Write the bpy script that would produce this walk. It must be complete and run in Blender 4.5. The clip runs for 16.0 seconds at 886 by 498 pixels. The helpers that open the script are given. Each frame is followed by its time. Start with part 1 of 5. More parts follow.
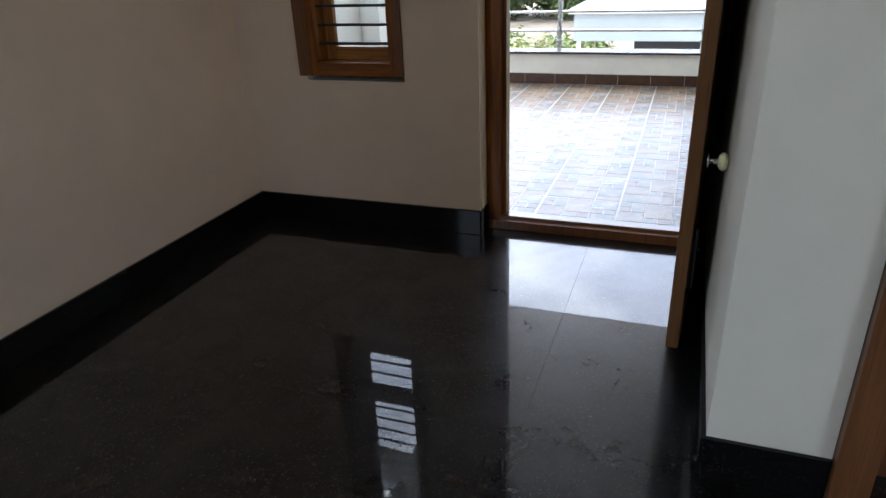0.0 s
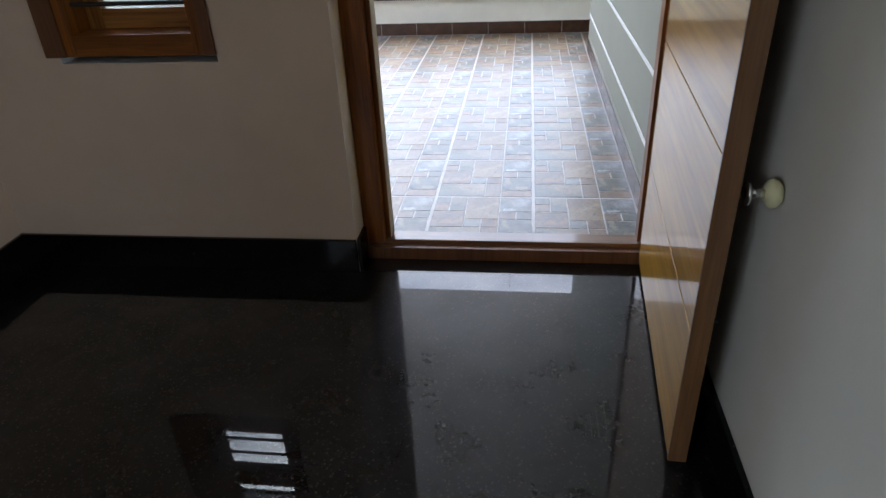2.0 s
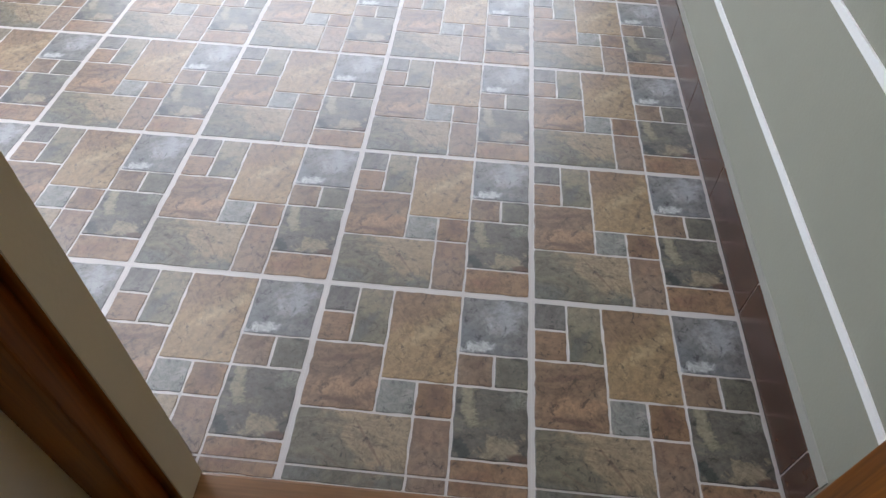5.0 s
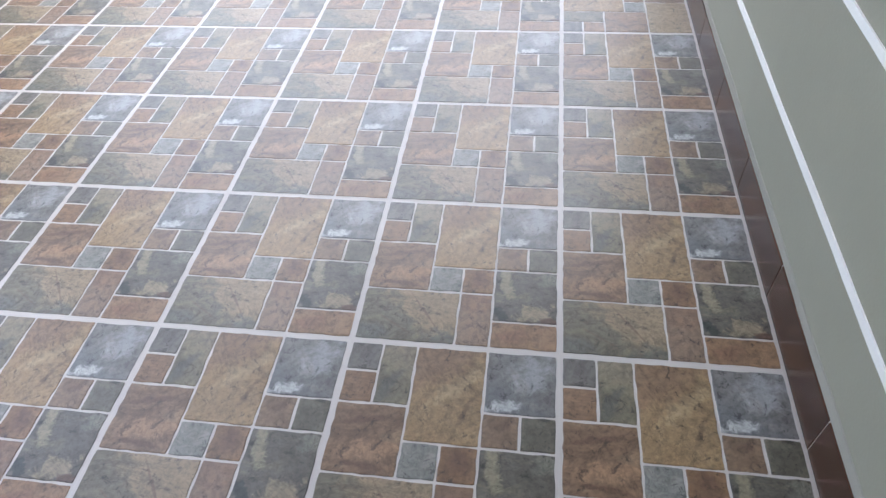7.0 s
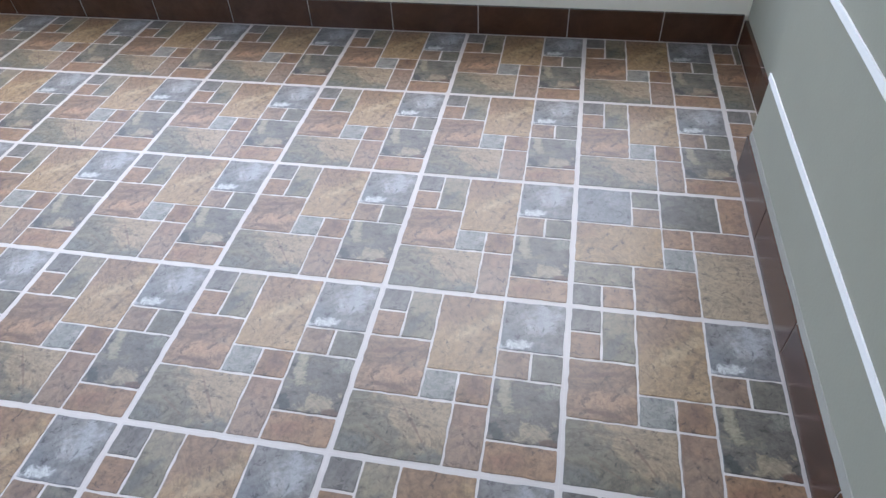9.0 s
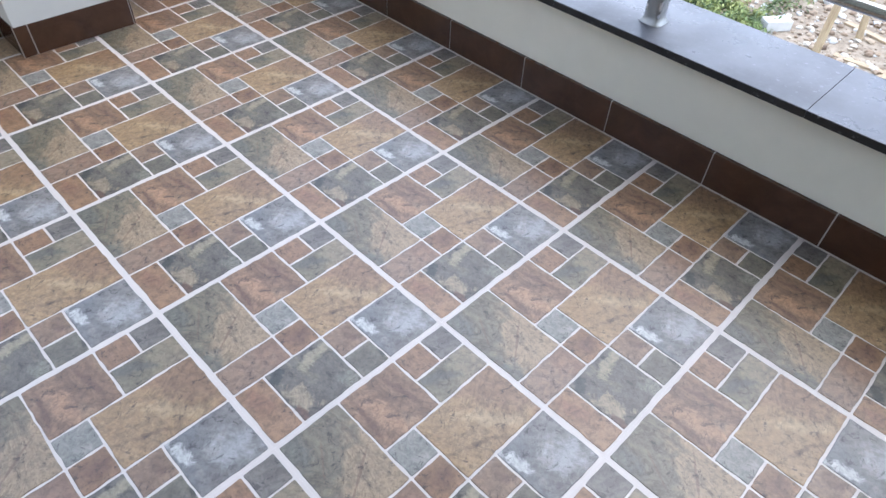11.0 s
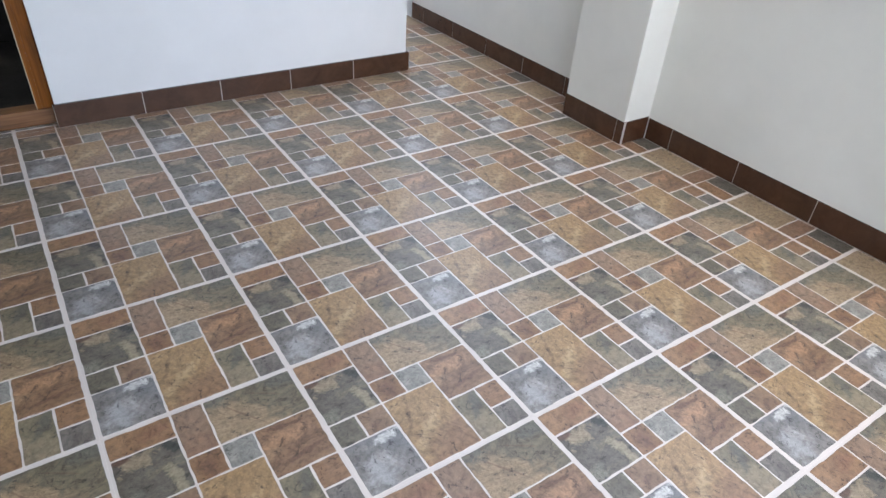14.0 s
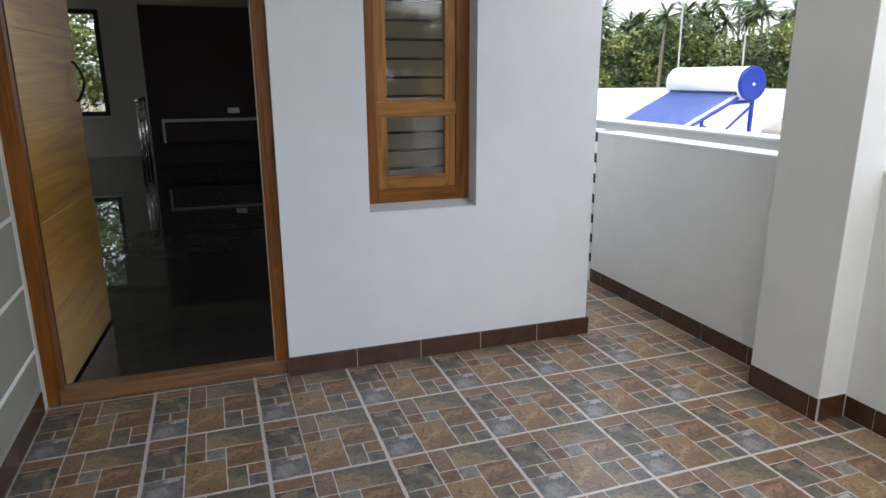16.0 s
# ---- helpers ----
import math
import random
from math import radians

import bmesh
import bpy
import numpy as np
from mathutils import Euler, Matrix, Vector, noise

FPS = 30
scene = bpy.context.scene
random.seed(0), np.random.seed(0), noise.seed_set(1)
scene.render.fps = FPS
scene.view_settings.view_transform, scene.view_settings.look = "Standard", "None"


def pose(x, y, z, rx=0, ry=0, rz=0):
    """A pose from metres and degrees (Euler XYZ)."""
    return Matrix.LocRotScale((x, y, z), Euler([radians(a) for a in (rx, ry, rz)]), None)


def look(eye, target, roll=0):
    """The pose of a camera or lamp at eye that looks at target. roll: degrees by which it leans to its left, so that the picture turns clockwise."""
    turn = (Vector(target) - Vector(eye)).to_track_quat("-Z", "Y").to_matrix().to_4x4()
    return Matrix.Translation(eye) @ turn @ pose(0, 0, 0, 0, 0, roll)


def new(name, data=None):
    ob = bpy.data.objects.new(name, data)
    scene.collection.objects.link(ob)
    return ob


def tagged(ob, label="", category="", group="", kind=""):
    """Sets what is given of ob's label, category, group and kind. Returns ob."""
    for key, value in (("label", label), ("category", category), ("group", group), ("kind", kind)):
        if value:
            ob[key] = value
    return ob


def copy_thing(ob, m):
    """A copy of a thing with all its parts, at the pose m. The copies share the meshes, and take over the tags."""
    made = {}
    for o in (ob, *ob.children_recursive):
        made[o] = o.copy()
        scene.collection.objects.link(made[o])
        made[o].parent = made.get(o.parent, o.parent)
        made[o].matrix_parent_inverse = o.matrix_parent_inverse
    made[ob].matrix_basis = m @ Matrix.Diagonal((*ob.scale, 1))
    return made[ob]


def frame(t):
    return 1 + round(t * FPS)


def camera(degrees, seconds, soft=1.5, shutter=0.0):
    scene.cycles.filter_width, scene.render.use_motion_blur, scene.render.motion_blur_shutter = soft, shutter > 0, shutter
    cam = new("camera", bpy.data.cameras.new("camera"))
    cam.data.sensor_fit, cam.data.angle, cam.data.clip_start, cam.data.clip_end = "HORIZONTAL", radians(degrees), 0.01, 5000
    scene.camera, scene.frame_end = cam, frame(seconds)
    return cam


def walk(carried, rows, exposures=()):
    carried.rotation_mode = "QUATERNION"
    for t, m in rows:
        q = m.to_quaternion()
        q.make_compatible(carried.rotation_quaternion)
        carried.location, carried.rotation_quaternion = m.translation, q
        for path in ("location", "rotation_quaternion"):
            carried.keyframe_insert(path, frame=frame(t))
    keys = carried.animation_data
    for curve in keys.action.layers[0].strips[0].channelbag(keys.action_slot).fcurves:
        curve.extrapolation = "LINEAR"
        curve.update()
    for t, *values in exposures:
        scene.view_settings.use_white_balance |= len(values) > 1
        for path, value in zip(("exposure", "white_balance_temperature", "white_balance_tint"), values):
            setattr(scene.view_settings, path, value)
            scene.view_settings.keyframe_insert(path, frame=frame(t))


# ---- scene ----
cam = camera(68.6, 16.0)

PATH = [
    (0, (-0.141, -2.934, 1.238), (-0.79, -1.235, 0.406), -2.5),
    (0.5, (-0.21, -2.763, 1.228), (-0.738, -1.038, 0.365), -5.4),
    (1, (-0.274, -2.572, 1.222), (-0.703, -0.84, 0.321), -2.7),
    (1.5, (-0.381, -2.302, 1.194), (-0.691, -0.563, 0.254), -1.8),
    (2, (-0.438, -2.033, 1.146), (-0.682, -0.312, 0.157), -2.8),
    (2.5, (-0.453, -1.732, 1.128), (-0.728, -0.048, 0.084), -3.0),
    (3, (-0.478, -1.452, 1.109), (-0.741, 0.203, 0.018), -1.5),
    (3.2, (-0.503, -1.32, 1.115), (-0.732, 0.33, 0.008), -1.7),
    (5.3, (-0.534, -0.238, 1.007), (-0.599, 1.025, -0.543), 2.8),
    (5.5, (-0.522, -0.153, 1.008), (-0.66, 1.088, -0.554), 2.0),
    (6, (-0.464, 0.04, 1.011), (-0.625, 1.311, -0.526), 3.0),
    (6.5, (-0.47, 0.268, 1.005), (-0.665, 1.56, -0.509), 1.1),
    (7, (-0.476, 0.499, 1.03), (-0.725, 1.847, -0.427), -4.4),
    (7.5, (-0.443, 0.772, 1.038), (-0.783, 2.149, -0.372), -6.6),
    (8, (-0.407, 0.99, 1.046), (-0.718, 2.402, -0.336), -4.9),
    (8.2, (-0.417, 1.091, 1.044), (-0.698, 2.507, -0.34), -4.6),
    (10.3, (-0.572, 1.995, 1.038), (-1.157, 3.271, -0.386), 2.3),
    (10.5, (-0.608, 2.055, 1.032), (-1.291, 3.285, -0.389), 2.4),
    (11, (-0.647, 2.197, 1.032), (-1.607, 3.229, -0.387), 3.4),
    (11.5, (-0.65, 2.308, 1.042), (-1.842, 3.029, -0.393), 6.3),
    (12, (-0.768, 2.388, 1.02), (-2.046, 2.799, -0.462), 9.3),
    (12.5, (-0.889, 2.438, 1.025), (-2.247, 2.403, -0.443), 6.0),
    (13, (-0.974, 2.535, 1.045), (-2.306, 1.981, -0.341), 7.5),
    (13.5, (-0.959, 2.574, 1.068), (-2.077, 1.519, -0.211), 4.0),
    (14, (-0.855, 2.651, 1.102), (-1.813, 1.321, -0.044), 4.2),
    (14.5, (-0.777, 2.718, 1.163), (-1.677, 1.209, 0.208), 2.6),
    (15, (-0.76, 2.746, 1.254), (-1.62, 1.069, 0.583), 1.2),
    (15.5, (-0.755, 2.763, 1.279), (-1.553, 0.999, 0.775), 0.4),
    (16, (-0.722, 2.743, 1.279), (-1.359, 0.917, 0.768), -0.2),
]
walk(cam, [(t, look(eye, target, roll)) for t, eye, target, roll in PATH],
     [(0, 2.2, 6200, 10), (1.0, 2.12, 6100, 10), (2.0, 2.05, 6150, 10), (3.0, 1.93, 6450, 10), (5.5, 2.0, 6600, 10), (7, 1.8, 6250, 10), (8, 1.62, 6050, 10),
      (10.5, 1.55, 5850, 10), (11.5, 1.5, 5900, 10), (12.5, 1.52, 5900, 10), (13.5, 1.74, 6250, 10), (14.2, 1.72, 6400, 10), (14.6, 1.6, 6450, 10), (15.0, 1.27, 6650, 10), (15.5, 1.15, 6700, 10), (16, 1.13, 6700, 10)])

# ---- world, sun, exposure ----
SUN_EL, SUN_AZ = 64, 15
world = bpy.data.worlds.new("sky")
scene.world = world
world.use_nodes = True
wn, wl = world.node_tree.nodes, world.node_tree.links
wn.clear()
w_out, w_bg = wn.new("ShaderNodeOutputWorld"), wn.new("ShaderNodeBackground")
w_sky = wn.new("ShaderNodeTexSky")
w_sky.sky_type, w_sky.sun_disc = "NISHITA", False
w_sky.sun_elevation, w_sky.sun_rotation = radians(SUN_EL), radians(SUN_AZ)
w_sky.dust_density, w_sky.air_density = 2.0, 1.0
w_tc, w_map, w_noise, w_ramp, w_mix = (wn.new("ShaderNodeTexCoord"), wn.new("ShaderNodeMapping"), wn.new("ShaderNodeTexNoise"),
                                       wn.new("ShaderNodeValToRGB"), wn.new("ShaderNodeMixRGB"))
w_map.inputs["Scale"].default_value = (2.2, 2.2, 4.5)
w_noise.inputs["Scale"].default_value = 1.3
w_noise.inputs["Detail"].default_value = 9
w_noise.inputs["Roughness"].default_value = 0.56
w_ramp.color_ramp.elements[0].position, w_ramp.color_ramp.elements[1].position = 0.40, 0.60
w_add = wn.new("ShaderNodeMixRGB")
w_add.blend_type = "ADD"
w_add.inputs["Fac"].default_value = 0.55
w_add.inputs["Color1"].default_value = (7.6, 7.9, 8.4, 1)
wl.new(w_tc.outputs["Generated"], w_map.inputs["Vector"])
wl.new(w_map.outputs["Vector"], w_noise.inputs["Vector"])
wl.new(w_noise.outputs["Fac"], w_ramp.inputs["Fac"])
wl.new(w_ramp.outputs["Color"], w_mix.inputs["Fac"])
wl.new(w_sky.outputs["Color"], w_mix.inputs["Color1"])
wl.new(w_sky.outputs["Color"], w_add.inputs["Color2"])
wl.new(w_add.outputs["Color"], w_mix.inputs["Color2"])
wl.new(w_mix.outputs["Color"], w_bg.inputs["Color"])
w_bg.inputs["Strength"].default_value = 0.15
wl.new(w_bg.outputs["Background"], w_out.inputs["Surface"])

sun_data = bpy.data.lights.new("sun", "SUN")
sun_data.energy, sun_data.angle, sun_data.color = 0.5, radians(85), (1.0, 0.95, 0.88)
sun = new("sun", sun_data)
_el, _az = radians(SUN_EL), radians(SUN_AZ)
SUN_DIR = Vector((math.sin(_az) * math.cos(_el), math.cos(_az) * math.cos(_el), math.sin(_el)))
sun.matrix_world = look(SUN_DIR * 20, (0, 0, 0))

# daylight lamp of the side window, and a fill lamp added at an unseen hall opening; both behind the start of the walk
def daylight(name, width, height, power, eye, target):
    d = bpy.data.lights.new(name, "AREA")
    d.shape, d.size, d.size_y, d.energy, d.color = "RECTANGLE", width, height, power, (0.92, 0.96, 1.0)
    new(name, d).matrix_world = look(eye, target)


daylight("side_window_daylight", 1.7, 1.4, 5.6, (-2.30, -4.3, 1.5), (0.0, -3.6, 1.1))
daylight("hall_window_daylight", 1.6, 1.4, 3.6, (3.38, -4.6, 1.5), (0.0, -3.0, 1.0))


# ---- materials ----
def mat(name, base, rough=0.5, metal=0.0, spec=0.5, coat=0.0):
    m = bpy.data.materials.new(name)
    m.use_nodes = True
    b = m.node_tree.nodes["Principled BSDF"]
    b.inputs["Base Color"].default_value = (*base, 1)
    b.inputs["Roughness"].default_value = rough
    b.inputs["Metallic"].default_value = metal
    b.inputs["Specular IOR Level"].default_value = spec
    b.inputs["Coat Weight"].default_value = coat
    b.inputs["Coat Roughness"].default_value = 0.08
    return m


def nodes_of(m):
    return m.node_tree.nodes, m.node_tree.links, m.node_tree.nodes["Principled BSDF"]


def coords(m, scale=(1, 1, 1), rand=0.0, rotation=(0, 0, 0)):
    """Object coordinates in metres, shifted for each object by its random number."""
    n, l, _ = nodes_of(m)
    tc, mp = n.new("ShaderNodeTexCoord"), n.new("ShaderNodeMapping")
    mp.inputs["Scale"].default_value = scale
    mp.inputs["Rotation"].default_value = rotation
    l.new(tc.outputs["Object"], mp.inputs["Vector"])
    if rand:
        info, mul = n.new("ShaderNodeObjectInfo"), n.new("ShaderNodeMath")
        mul.operation = "MULTIPLY"
        mul.inputs[1].default_value = rand
        l.new(info.outputs["Random"], mul.inputs[0])
        l.new(mul.outputs[0], mp.inputs["Location"])
    return mp.outputs["Vector"]


def noise_node(m, vec, scale, detail=4, rough=0.55, distort=0.0):
    n, l, _ = nodes_of(m)
    t = n.new("ShaderNodeTexNoise")
    t.inputs["Scale"].default_value, t.inputs["Detail"].default_value = scale, detail
    t.inputs["Roughness"].default_value, t.inputs["Distortion"].default_value = rough, distort
    l.new(vec, t.inputs["Vector"])
    return t.outputs["Fac"]


def ramp(m, fac, stops):
    n, l, _ = nodes_of(m)
    r = n.new("ShaderNodeValToRGB")
    e = r.color_ramp.elements
    while len(e) < len(stops):
        e.new(0.5)
    for k, (p, c) in enumerate(stops):
        e[k].position = p
        e[k].color = (*c, 1) if len(c) == 3 else c
    l.new(fac, r.inputs["Fac"])
    return r.outputs["Color"]


def blend(m, fac, a, b, mode="MIX"):
    n, l, _ = nodes_of(m)
    x = n.new("ShaderNodeMixRGB")
    x.blend_type = mode
    for key, v in (("Fac", fac), ("Color1", a), ("Color2", b)):
        if isinstance(v, (int, float)):
            x.inputs[key].default_value = v
        elif isinstance(v, tuple):
            x.inputs[key].default_value = (*v, 1)
        else:
            l.new(v, x.inputs[key])
    return x.outputs["Color"]


def bump(m, height, strength=0.3, distance=0.002):
    n, l, b = nodes_of(m)
    k = n.new("ShaderNodeBump")
    k.inputs["Strength"].default_value, k.inputs["Distance"].default_value = strength, distance
    l.new(height, k.inputs["Height"])
    l.new(k.outputs["Normal"], b.inputs["Normal"])


def grey(v):
    return (v, v, v)


def plaster(name, base, rough=0.7, stain=0.06, spec=0.3):
    m = mat(name, base, rough, spec=spec)
    n, l, b = nodes_of(m)
    v = coords(m)
    big = noise_node(m, v, 1.3, 5, 0.6)
    mid = noise_node(m, v, 9, 6, 0.6)
    dark = tuple(c * (1 - stain * 2) for c in base)
    c = ramp(m, big, [(0.35, dark), (0.62, base)])
    c = blend(m, 0.35, c, ramp(m, mid, [(0.3, tuple(k * (1 - stain) for k in base)), (0.7, tuple(min(1, k * 1.03) for k in base))]))
    l.new(c, b.inputs["Base Color"])
    fine = noise_node(m, v, 160, 3)
    wave = noise_node(m, v, 7, 3)
    bump(m, blend(m, 0.8, fine, wave, "ADD"), 0.12, 0.003)
    return m


def wood(name, light, dark, rough=0.35, coat=0.4, axis=2, scale=1.0):
    """Varnished timber with its grain along one axis."""
    m = mat(name, light, rough, spec=0.28, coat=coat)
    n, l, b = nodes_of(m)
    sc = [14 * scale] * 3
    sc[axis] = 1.1 * scale
    v = coords(m, tuple(sc), rand=7.3)
    band = noise_node(m, v, 1.6, 6, 0.6, 1.2)
    sc2 = [120 * scale] * 3
    sc2[axis] = 3 * scale
    v2 = coords(m, tuple(sc2), rand=3.1)
    fibre = noise_node(m, v2, 1.4, 3)
    mid = tuple((a + c) / 2 for a, c in zip(light, dark))
    c = ramp(m, band, [(0.28, dark), (0.45, mid), (0.6, light), (0.8, mid)])
    c = blend(m, 0.35, c, ramp(m, fibre, [(0.3, dark), (0.6, light)]))
    l.new(c, b.inputs["Base Color"])
    bump(m, fibre, 0.12, 0.001)
    return m


def placed(m, col, row, rx, ry, turn, rough=1.1, scale=30):
    """Uneven distance from a spot of the tile print, given in sixths of the tile: below 1 inside it."""
    n, l, _ = nodes_of(m)
    tc, mp = n.new("ShaderNodeTexCoord"), n.new("ShaderNodeMapping")
    mp.vector_type = "TEXTURE"
    s = 0.4 / 6
    mp.inputs["Location"].default_value = (col * s, 0.4 - row * s, 0)
    mp.inputs["Rotation"].default_value = (0, 0, radians(turn))
    mp.inputs["Scale"].default_value = (rx * s, ry * s, 1)
    l.new(tc.outputs["Object"], mp.inputs["Vector"])
    return mp.outputs["Vector"], noise_node(m, tc.outputs["Object"], scale, 7, 0.68, 1.0), rough


def blot(m, c, colour, col, row, rx, ry, turn, soft=0.25, amount=0.9):
    """A cloud-edged blot of the tile print in another tone."""
    n, l, _ = nodes_of(m)
    vec, wob, rough = placed(m, col, row, rx, ry, turn)
    length, add = n.new("ShaderNodeVectorMath"), n.new("ShaderNodeMath")
    length.operation = "LENGTH"
    add.operation = "MULTIPLY_ADD"
    add.inputs[1].default_value = 3.2 * rough
    l.new(vec, length.inputs[0])
    l.new(wob, add.inputs[0])
    l.new(length.outputs["Value"], add.inputs[2])
    half = 1.6 * rough
    sc = n.new("ShaderNodeMath")
    sc.operation = "MULTIPLY"
    sc.inputs[1].default_value = 0.25
    l.new(add.outputs[0], sc.inputs[0])
    return blend(m, ramp(m, sc.outputs[0], [((half + 0.95 - soft) / 4, grey(amount)), ((half + 0.95 + soft) / 4, grey(0))]), c, colour)


def bank(m, c, colour, col, row, turn, soft=0.12, amount=0.9):
    """All of the field on one side of an uneven line takes another tone."""
    n, l, _ = nodes_of(m)
    vec, wob, rough = placed(m, col, row, 1, 1, turn)
    sep, add = n.new("ShaderNodeSeparateXYZ"), n.new("ShaderNodeMath")
    add.operation = "MULTIPLY_ADD"
    add.inputs[1].default_value = 1.6
    l.new(vec, sep.inputs[0])
    l.new(wob, add.inputs[0])
    l.new(sep.outputs["X"], add.inputs[2])
    sc = n.new("ShaderNodeMath")
    sc.operation = "MULTIPLY_ADD"
    sc.inputs[1].default_value, sc.inputs[2].default_value = 0.25, 0.3
    l.new(add.outputs[0], sc.inputs[0])
    return blend(m, ramp(m, sc.outputs[0], [(0.5 - soft, grey(0)), (0.5 + soft, grey(amount))]), c, colour)


PRINT = {
    "tile_ochre_large": [("bank", (0.205, 0.118, 0.064), 2.8, 1.1, 125, 0.05, 0.8), ("blot", (0.40, 0.29, 0.16), 3.25, 1.3, 0.9, 0.2, 40, 0.4, 0.6), ("blot", (0.13, 0.075, 0.04), 3.5, 2.1, 0.07, 0.5, -20, 0.3, 0.5)],
    "tile_slate_blue": [("bank", (0.135, 0.145, 0.155), 4.7, 1.35, 235, 0.1, 0.6), ("blot", (0.50, 0.50, 0.48), 4.5, 1.78, 0.5, 0.17, 12), ("blot", (0.36, 0.365, 0.365), 5.3, 0.7, 0.6, 0.5, 30, 0.5, 0.6)],
    "tile_moss_mottled": [("blot", (0.25, 0.215, 0.145), 4.4, 3.6, 0.2, 0.7, 12, 0.2), ("blot", (0.26, 0.205, 0.135), 5.25, 4.6, 0.6, 0.28, 20, 0.16), ("blot", (0.20, 0.19, 0.15), 5.7, 3.3, 0.35, 0.3, 0, 0.3, 0.7), ("blot", (0.03, 0.033, 0.03), 4.25, 4.65, 0.22, 0.38, 15, 0.12), ("blot", (0.10, 0.05, 0.03), 5.7, 4.9, 0.25, 0.12, 0)],
    "tile_olive_large": [("bank", (0.30, 0.215, 0.13), 1.4, 4.75, 42, 0.06, 0.8), ("blot", (0.12, 0.065, 0.04), 2.1, 4.95, 0.035, 0.85, 36, 0.35, 0.55), ("blot", (0.13, 0.075, 0.045), 1.1, 5.3, 0.03, 0.6, 58, 0.4, 0.45), ("blot", (0.095, 0.098, 0.08), 2.7, 5.8, 0.7, 0.35, 10, 0.4, 0.8), ("blot", (0.11, 0.11, 0.092), 0.4, 5.7, 0.6, 0.3, -15, 0.4, 0.7)],
    "tile_rust_large": [("blot", (0.33, 0.19, 0.105), 1.3, 3.3, 0.8, 0.25, 8, 0.4, 0.8), ("blot", (0.11, 0.057, 0.035), 0.9, 2.5, 0.7, 0.09, 12, 0.3, 0.8), ("blot", (0.12, 0.062, 0.037), 1.2, 3.75, 0.6, 0.08, -6, 0.3, 0.8)],
    "tile_grey_green": [("bank", (0.25, 0.195, 0.13), 1.65, 0.7, 50, 0.1, 0.6), ("blot", (0.085, 0.085, 0.07), 1.3, 1.5, 0.18, 0.5, -25, 0.4, 0.7)],
    "tile_terracotta": [("blot", (0.19, 0.095, 0.052), 4.6, 5.5, 0.6, 0.22, 15, 0.4, 0.8)],
    "tile_rose_taupe": [("bank", (0.20, 0.115, 0.07), 3.5, 4.6, 95, 0.04, 0.7)],
    "tile_cinnamon_small": [("blot", (0.12, 0.06, 0.035), 3.55, 3.5, 0.25, 0.3, 0, 0.4, 0.7)],
    "tile_taupe_small": [("blot", (0.12, 0.07, 0.045), 4.6, 2.3, 0.22, 0.12, 0, 0.3, 0.8)],
}


def stone(name, c1, c2, c3, scale=9.0, stretch=(1, 1.6, 1), veins=0.5):
    """A glazed slate-look field of a tile: three tones in clouds, with dark veins and grit."""
    m = mat(name, c1, 0.3, spec=0.5, coat=0.46)
    n, l, b = nodes_of(m)
    b.inputs["Coat Roughness"].default_value = 0.26
    v, even = coords(m, stretch), coords(m)
    cloud = noise_node(m, v, scale, 8, 0.68, 1.1)
    c = ramp(m, cloud, [(0.40, c2), (0.48, c1), (0.53, c1), (0.60, c3)])
    c = blend(m, 0.35, c, c1)
    for kind, *args in PRINT.get(name, []):
        c = bank(m, c, *args) if kind == "bank" else blot(m, c, *args)
    crack = noise_node(m, v, scale * 0.55, 7, 0.64, 1.5)
    line = ramp(m, crack, [(0.470, grey(1)), (0.495, grey(1 - 0.3 * veins)), (0.505, grey(1 - 0.22 * veins)), (0.53, grey(1))])
    c = blend(m, 1.0, c, line, "MULTIPLY")
    # thin curving veins, dark on one side and pale on the other, as on split slate
    cleft = noise_node(m, even, scale * 0.8, 7, 0.66, 1.6)
    c = blend(m, 1.0, c, ramp(m, cleft, [(0.44, grey(1.0)), (0.475, grey(1.0 + 0.14 * veins)), (0.49, grey(1 - 0.28 * veins)), (0.515, grey(1.0)), (0.56, grey(0.93))]), "MULTIPLY")
    grain = noise_node(m, even, scale * 7, 7, 0.75, 0.6)
    c = blend(m, 0.85, c, ramp(m, grain, [(0.30, grey(0.42)), (0.5, grey(1.0)), (0.72, grey(1.4))]), "MULTIPLY")
    pits = noise_node(m, even, scale * 4, 9, 0.8, 0.8)
    c = blend(m, 1.0, c, ramp(m, pits, [(0.395, grey(0.35)), (0.435, grey(1.0))]), "MULTIPLY")
    info = n.new("ShaderNodeObjectInfo")
    c = blend(m, 1.0, c, ramp(m, info.outputs["Random"], [(0, grey(0.93)), (1, grey(1.06))]), "MULTIPLY")
    l.new(c, b.inputs["Base Color"])
    l.new(ramp(m, grain, [(0.3, grey(0.46)), (0.7, grey(0.30))]), b.inputs["Roughness"])
    bump(m, blend(m, 0.55, blend(m, 0.4, cloud, cleft), grain), 0.55, 0.0035)
    return m


